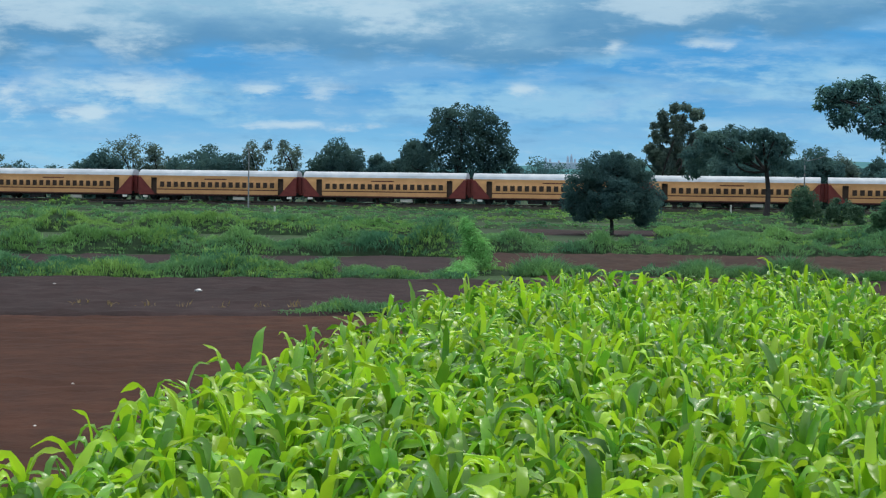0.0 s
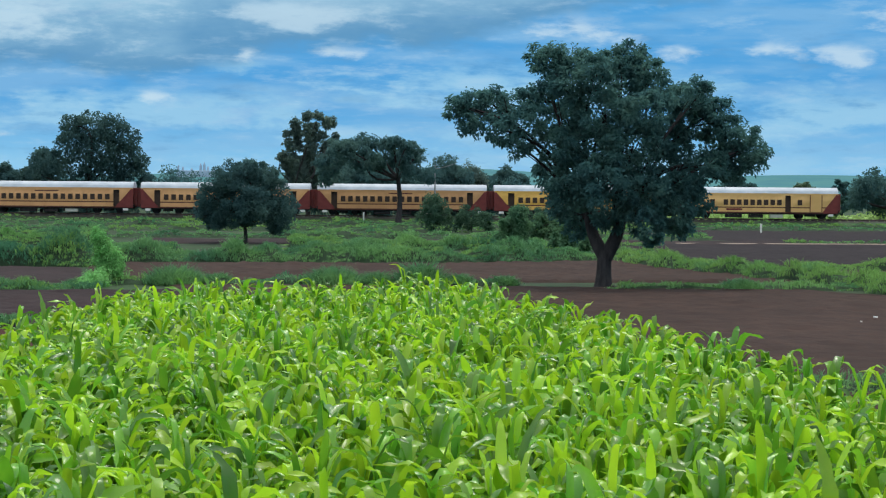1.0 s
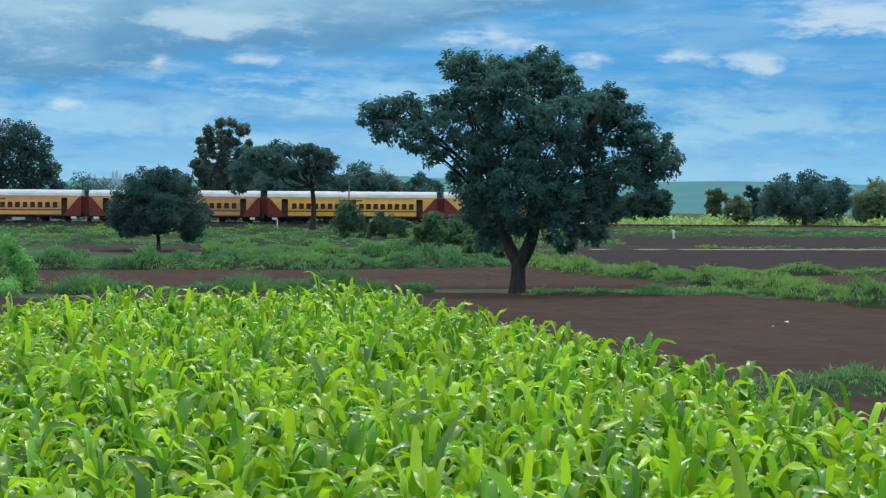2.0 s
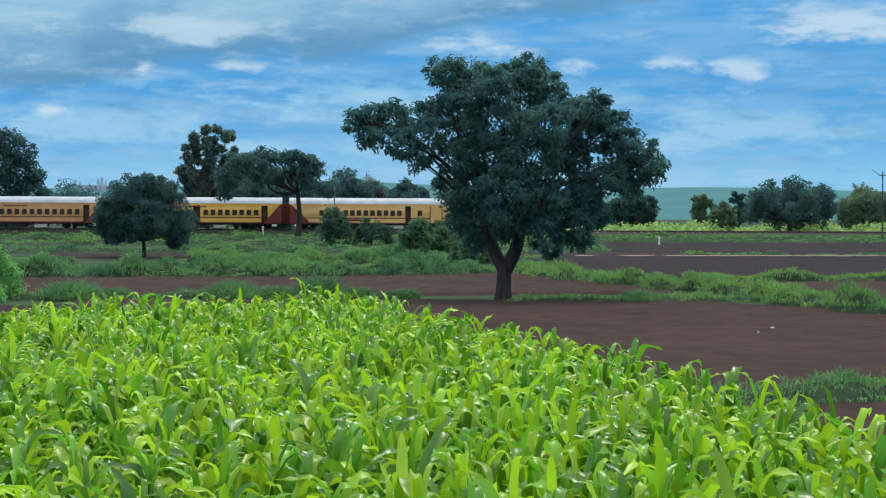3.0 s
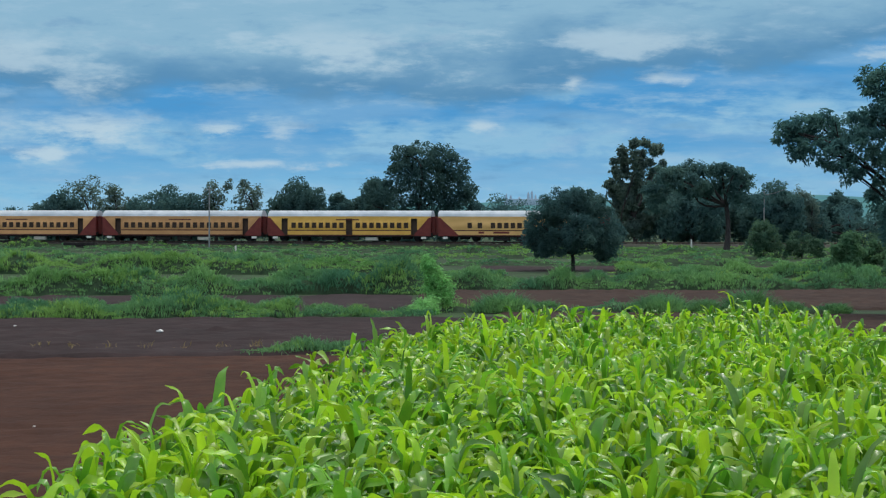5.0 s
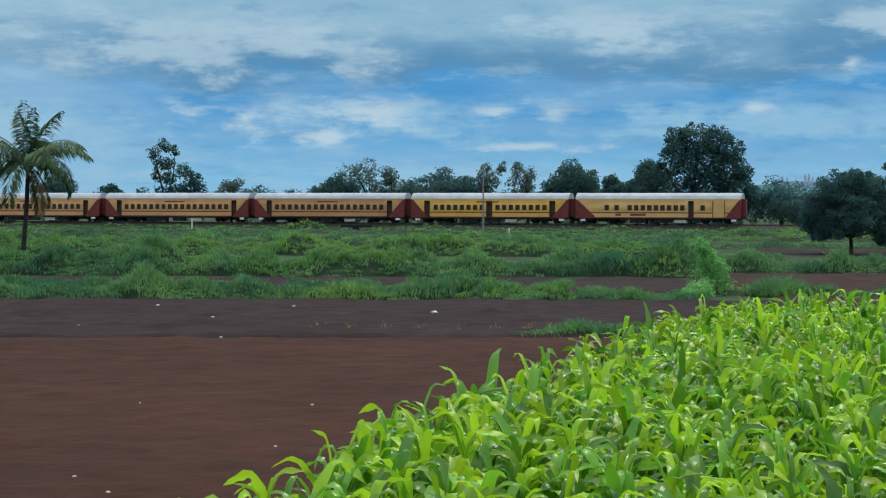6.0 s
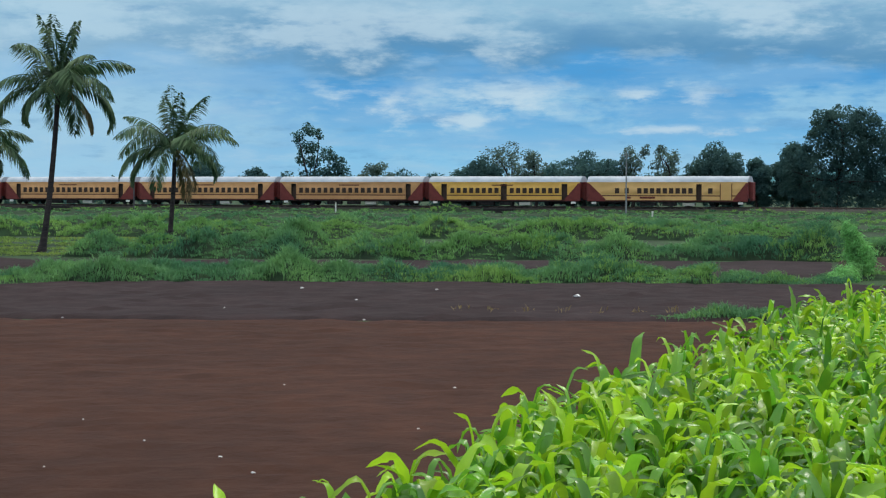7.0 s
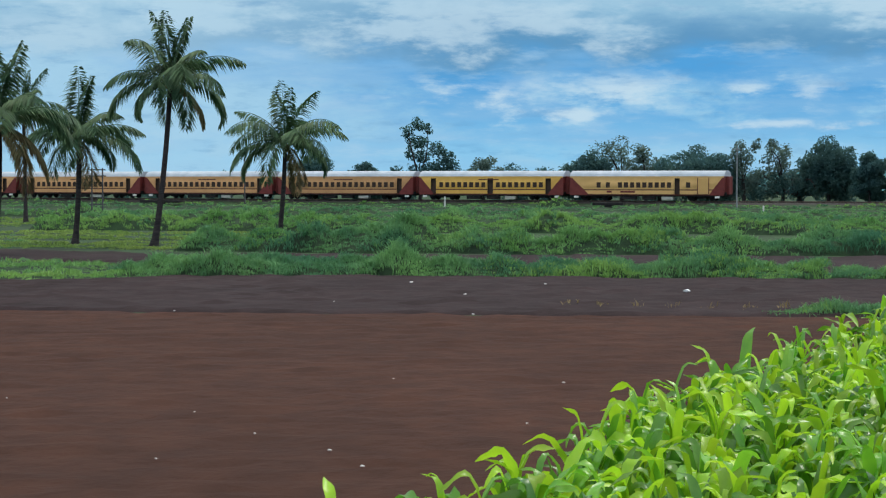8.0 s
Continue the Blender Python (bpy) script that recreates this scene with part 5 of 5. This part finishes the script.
for _k, (_x, _y, _w, _h) in enumerate(((3.5, 69.5, 2.2, 0.9), (5.0, 69.8, 1.2, 0.5), (9.0, 69.2, 2.2, 0.85), (10.6, 69.4, 1.3, 0.6), (12.1, 69.0, 1.7, 1.1), (13.6, 69.3, 1.2, 0.5), (15.2, 69.0, 1.0, 0.45), (23.0, 65.8, 1.6, 0.5))):
    tussock(_x, _y, _w, _h, 700 + _k)


def stubble():
    rng = np.random.default_rng(91)
    x, y = rng.uniform(-9.5, -2.0, 150), rng.normal(48.3, 0.5, 150)
    x = np.round(x / 0.9) * 0.9 + rng.normal(0, 0.10, 150)
    tagged(new("stubble", mesh("stubble", *blades(rng, x, y, rng.uniform(0.06, 0.26, 150), 0.026), DRY)), "dry pale stubble on dark soil", "stubble", kind="stuff")


stubble()


def far_crop():
    """Bright low bushes on the plain beyond the railway."""
    rng = np.random.default_rng(61)
    n = 26000
    az, d = rng.uniform(13, 30, n), rng.uniform(285, 345, n)
    x, y = d * np.sin(np.radians(az)), d * np.cos(np.radians(az))
    h = 1.7 * np.clip(0.6 + 0.7 * lumpy(x, y, 3.5, 3), 0.1, 1.4)
    centres = np.column_stack([x, y, h * rng.uniform(0.1, 1, n) ** 0.6])
    tagged(new("far_crop", mesh("far_crop", *leaf_cards(rng, centres, 0.6, 0.4, 0.0), FAR_CROP)), "pale green bushy crop beyond the railway", "crop", kind="stuff")


far_crop()


# ---------------------------------------------------------------- what moves


def motions():
    ends = (0.0, 2.0, 4.0, 6.0, 8.0)
    spin = [round(k / 30, 5) for k in range(0, 241)]
    rows = [(t, pose(-1.45, 0, RADIUS, 0, -math.degrees(SPEED * t / RADIUS), 0)) for t in spin]
    rows_b = [(t, pose(1.45, 0, RADIUS, 0, -math.degrees(SPEED * t / RADIUS), 0)) for t in spin]
    for k, ob in enumerate(COACHES):
        def at(t):
            s = END_AT - SPEED * t - COACH * (k + 0.5)
            return pose(ALONG[0] * s, TRACK_Y + ALONG[1] * s, RAIL_Z, 0, 0, TRACK_TURN)
        walk(ob, [(t, at(t)) for t in ends])
        for b in ob.children:
            if b.name.startswith("bogie"):
                for w in b.children:
                    walk(w, rows if w.matrix_basis.translation.x < 0 else rows_b)


motions()
